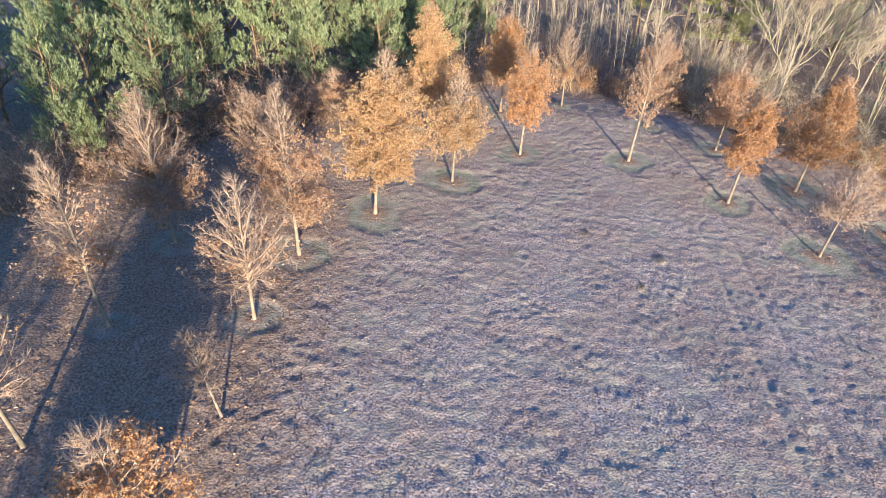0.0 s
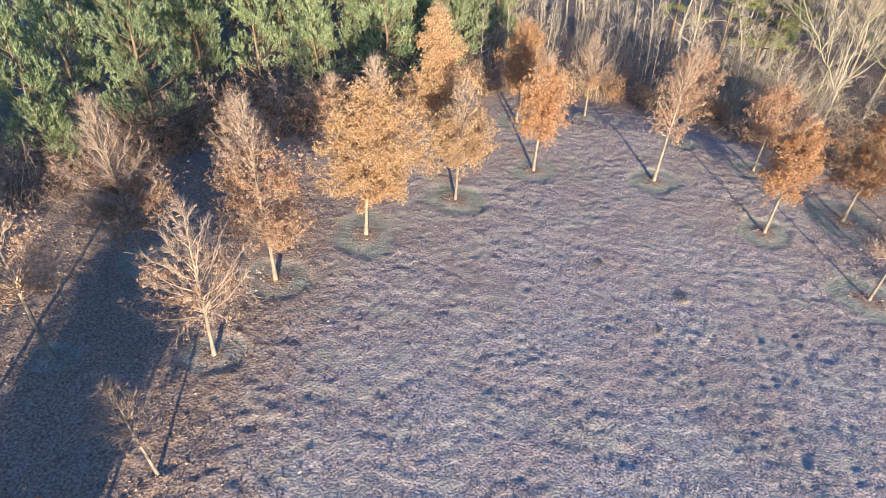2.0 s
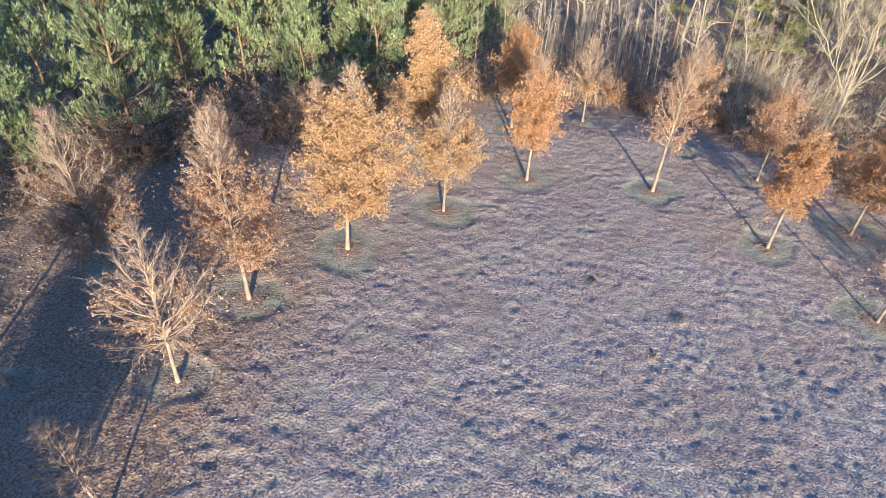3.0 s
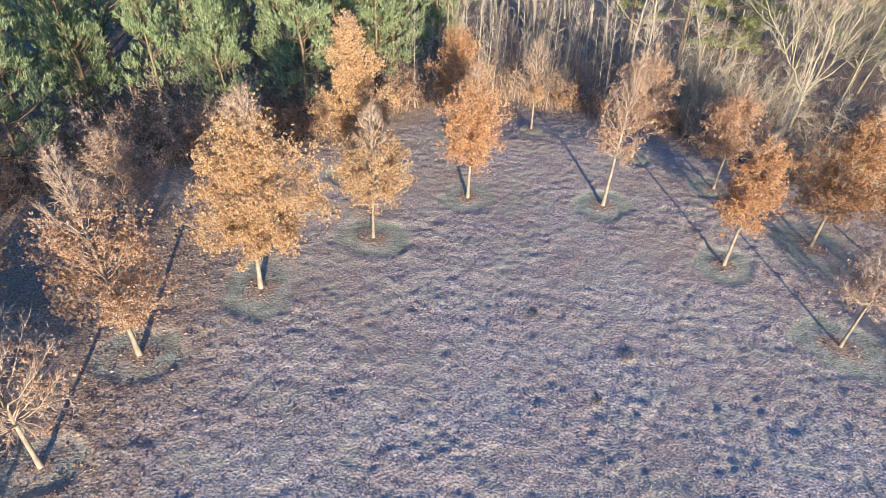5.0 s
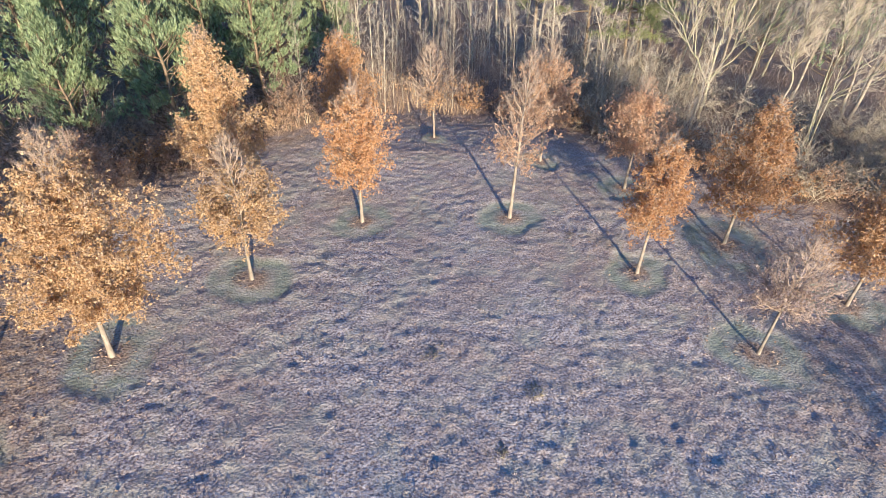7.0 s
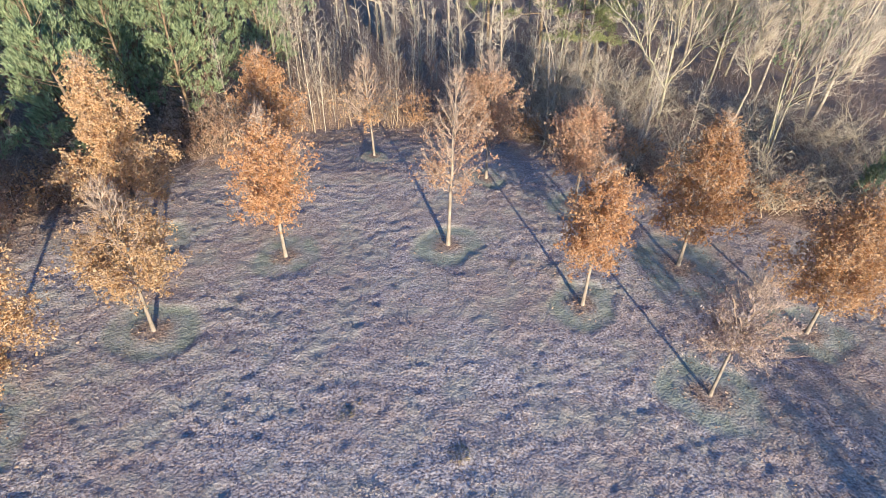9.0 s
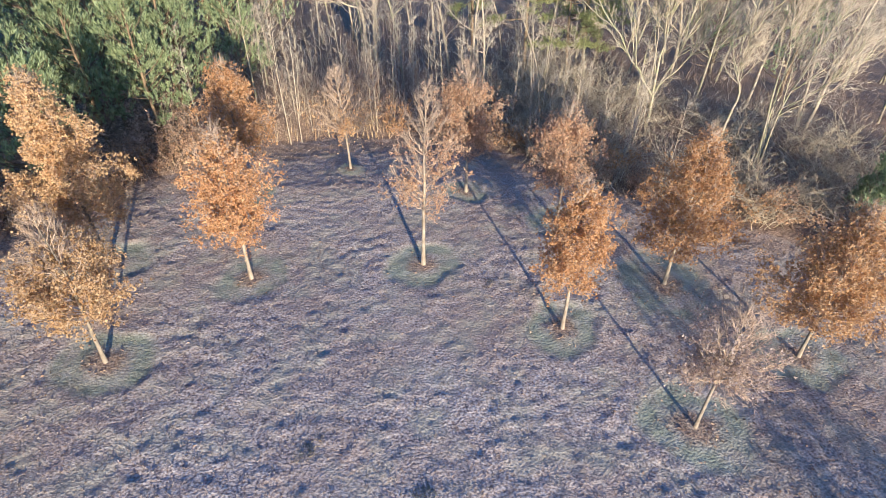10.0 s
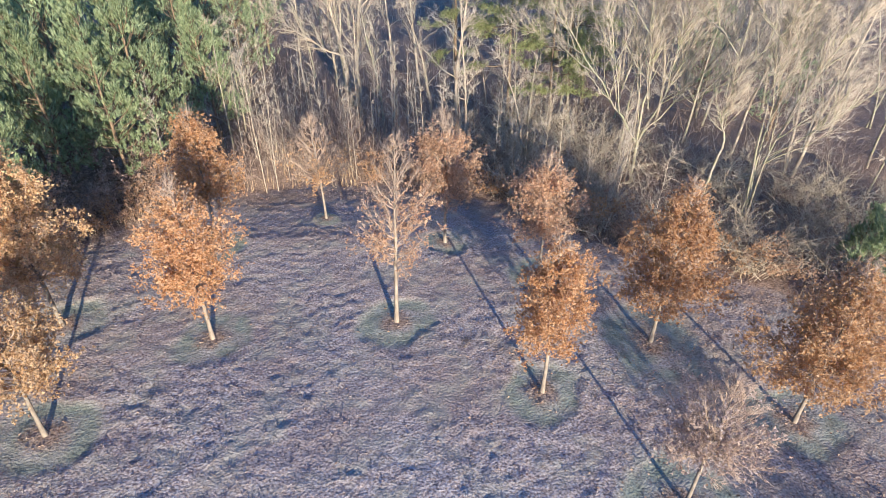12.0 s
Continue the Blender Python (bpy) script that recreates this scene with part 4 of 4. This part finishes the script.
def build_grass():
    r = np.random.default_rng(41)
    gx, gy = np.meshgrid(np.arange(-20, 38, 0.165), np.arange(-9, 50, 0.165))
    x, y = gx.ravel() + r.uniform(-0.10, 0.10, gx.size), gy.ravel() + r.uniform(-0.10, 0.10, gx.size)
    n = len(x)
    inside, core = ring_at(x, y)
    keep = (beyond(x, y) < 0.3) & (inside < 0.15) & ((y > 5) | (r.uniform(size=n) < 0.4)) & (x < 36 - 0.2 * np.abs(y - 30)) & (x > -17)
    keep &= r.uniform(size=n) < 0.55 + 0.55 * bumps(*turned(x, y, 33), 0.36, 26)
    keep &= r.uniform(size=n) < 1.0 - 0.62 * litter_at(x, y)
    x, y = x[keep], y[keep]
    clump = bumps(*turned(x, y, 33), 0.36, 26) * 0.6 + bumps(*turned(x, y, 15), 1.6, 23) * 0.4
    track = np.exp(-((x - 16.4 - (y - 15) * 0.06) / 0.25) ** 2) + np.exp(-((x - 14.8 - (y - 15) * 0.06) / 0.25) ** 2)
    h = (0.028 + 0.042 * clump) * (1 - 0.6 * np.clip(track, 0, 1) * np.clip((30 - y) / 8, 0, 1)) * r.uniform(0.75, 1.3, len(x))
    tufts(x, y, h, 9, M_GRASS, "meadow_grass", "dry straw-coloured frosted grass in low tufts", r, 1.6, 0.24)
    n = 11000
    k = r.integers(0, len(RINGS), n)
    a, d = r.uniform(0, 6.28, n), np.sqrt(r.uniform(0.06, 0.9, n))
    C = np.array(RINGS)
    x, y = C[k, 0] + np.cos(a) * d * C[k, 2], C[k, 1] + np.sin(a) * d * C[k, 2]
    tufts(x, y, np.full(n, 0.035), 3, M_TURF, "ring_grass", "short grey-green grass in mown rings round stems", r, 0.8, 0.2)


build_grass()


def build_litter():
    r = np.random.default_rng(51)
    n = 90000
    x, y = r.uniform(-21, 40, n), r.uniform(4, 54, n)
    b = beyond(x, y)
    inside, core = ring_at(x, y)
    want = np.maximum(litter_at(x, y) ** 1.5 * 0.6, core * 0.9)
    want = np.where(b > 1.5, 0.4 * np.exp(-(b - 1.5) / 3), want) * (0.3 + bumps(x, y, 0.9, 33))
    keep = (r.uniform(size=n) < want)
    x, y = x[keep], y[keep]
    C = lay(x, y, 0.012 + 0.02 * r.uniform(size=len(x)))
    D = np.stack([r.normal(size=len(x)), r.normal(size=len(x)), r.normal(size=len(x)) * 0.10], -1)
    V, F = leaf_arrays(C, D, 0.10, r, 0.25)
    tagged(put("leaf_litter", np_mesh("leaf_litter", V, F, M_LITTER)), "fallen brown oak leaves scattered over the ground", "leaves", "", "stuff")


build_litter()


# ---- small things ----
def cut_log(x, y, length, radius, az, lift=0.0):
    r = np.random.default_rng(int(abs(x * 100)))
    pl = bent(r, (0, 0, 0), (math.cos(az), math.sin(az), 0.02), length, 6, 0.03)
    v, f = tube_arrays([(pl, np.linspace(radius, radius * 0.8, 6))], 9)
    me = np_mesh("log", v, f, M_LOG)
    bm = bmesh.new()
    bm.from_mesh(me)
    bmesh.ops.holes_fill(bm, edges=bm.edges, sides=12)
    bm.to_mesh(me)
    bm.free()
    ob = tagged(put("log", me), "pale cut log lying among brush at the wood", "log", "felled logs")
    ob.location = spot(x, y, -radius * 0.8 - lift)


for n in range(7):
    cut_log(28.8 + (n % 3) * 0.5, 39.4 + n * 0.26, 3.2 - 0.2 * (n % 4), 0.10 + 0.02 * (n % 2), 0.15 + 0.12 * (n % 3 - 1), 0.12 * (n % 2))


def tussock(seed, H, R, mat):
    rng = np.random.default_rng(2500 + seed)
    n = 260
    a, d = rng.uniform(0, 6.28, n), np.sqrt(rng.uniform(0, 1, n)) * R
    P = np.stack([np.cos(a) * d, np.sin(a) * d, np.full(n, -0.03)], -1)
    Q = P + np.stack([np.cos(a) * d * 0.5 + rng.normal(size=n) * 0.06, np.sin(a) * d * 0.5 + rng.normal(size=n) * 0.06, H * rng.uniform(0.5, 1.1, n)], -1)
    v, f = cone_arrays(P, Q, 0.022)
    return tagged(put("grass_tussock", np_mesh("grass_tussock", v, f, mat)), "taller tan grass tussock standing in the meadow", "grass", "tussocks in the meadow")


copies([tussock(1, 0.15, 0.24, M_STRAW), tussock(2, 0.13, 0.28, M_STRAW)], [(8.8, 24.9), (9.0, 25.4), (10.8, 21.0), (15.6, 32.6), (12.4, 23.3)], rng, 0.8, 1.15)
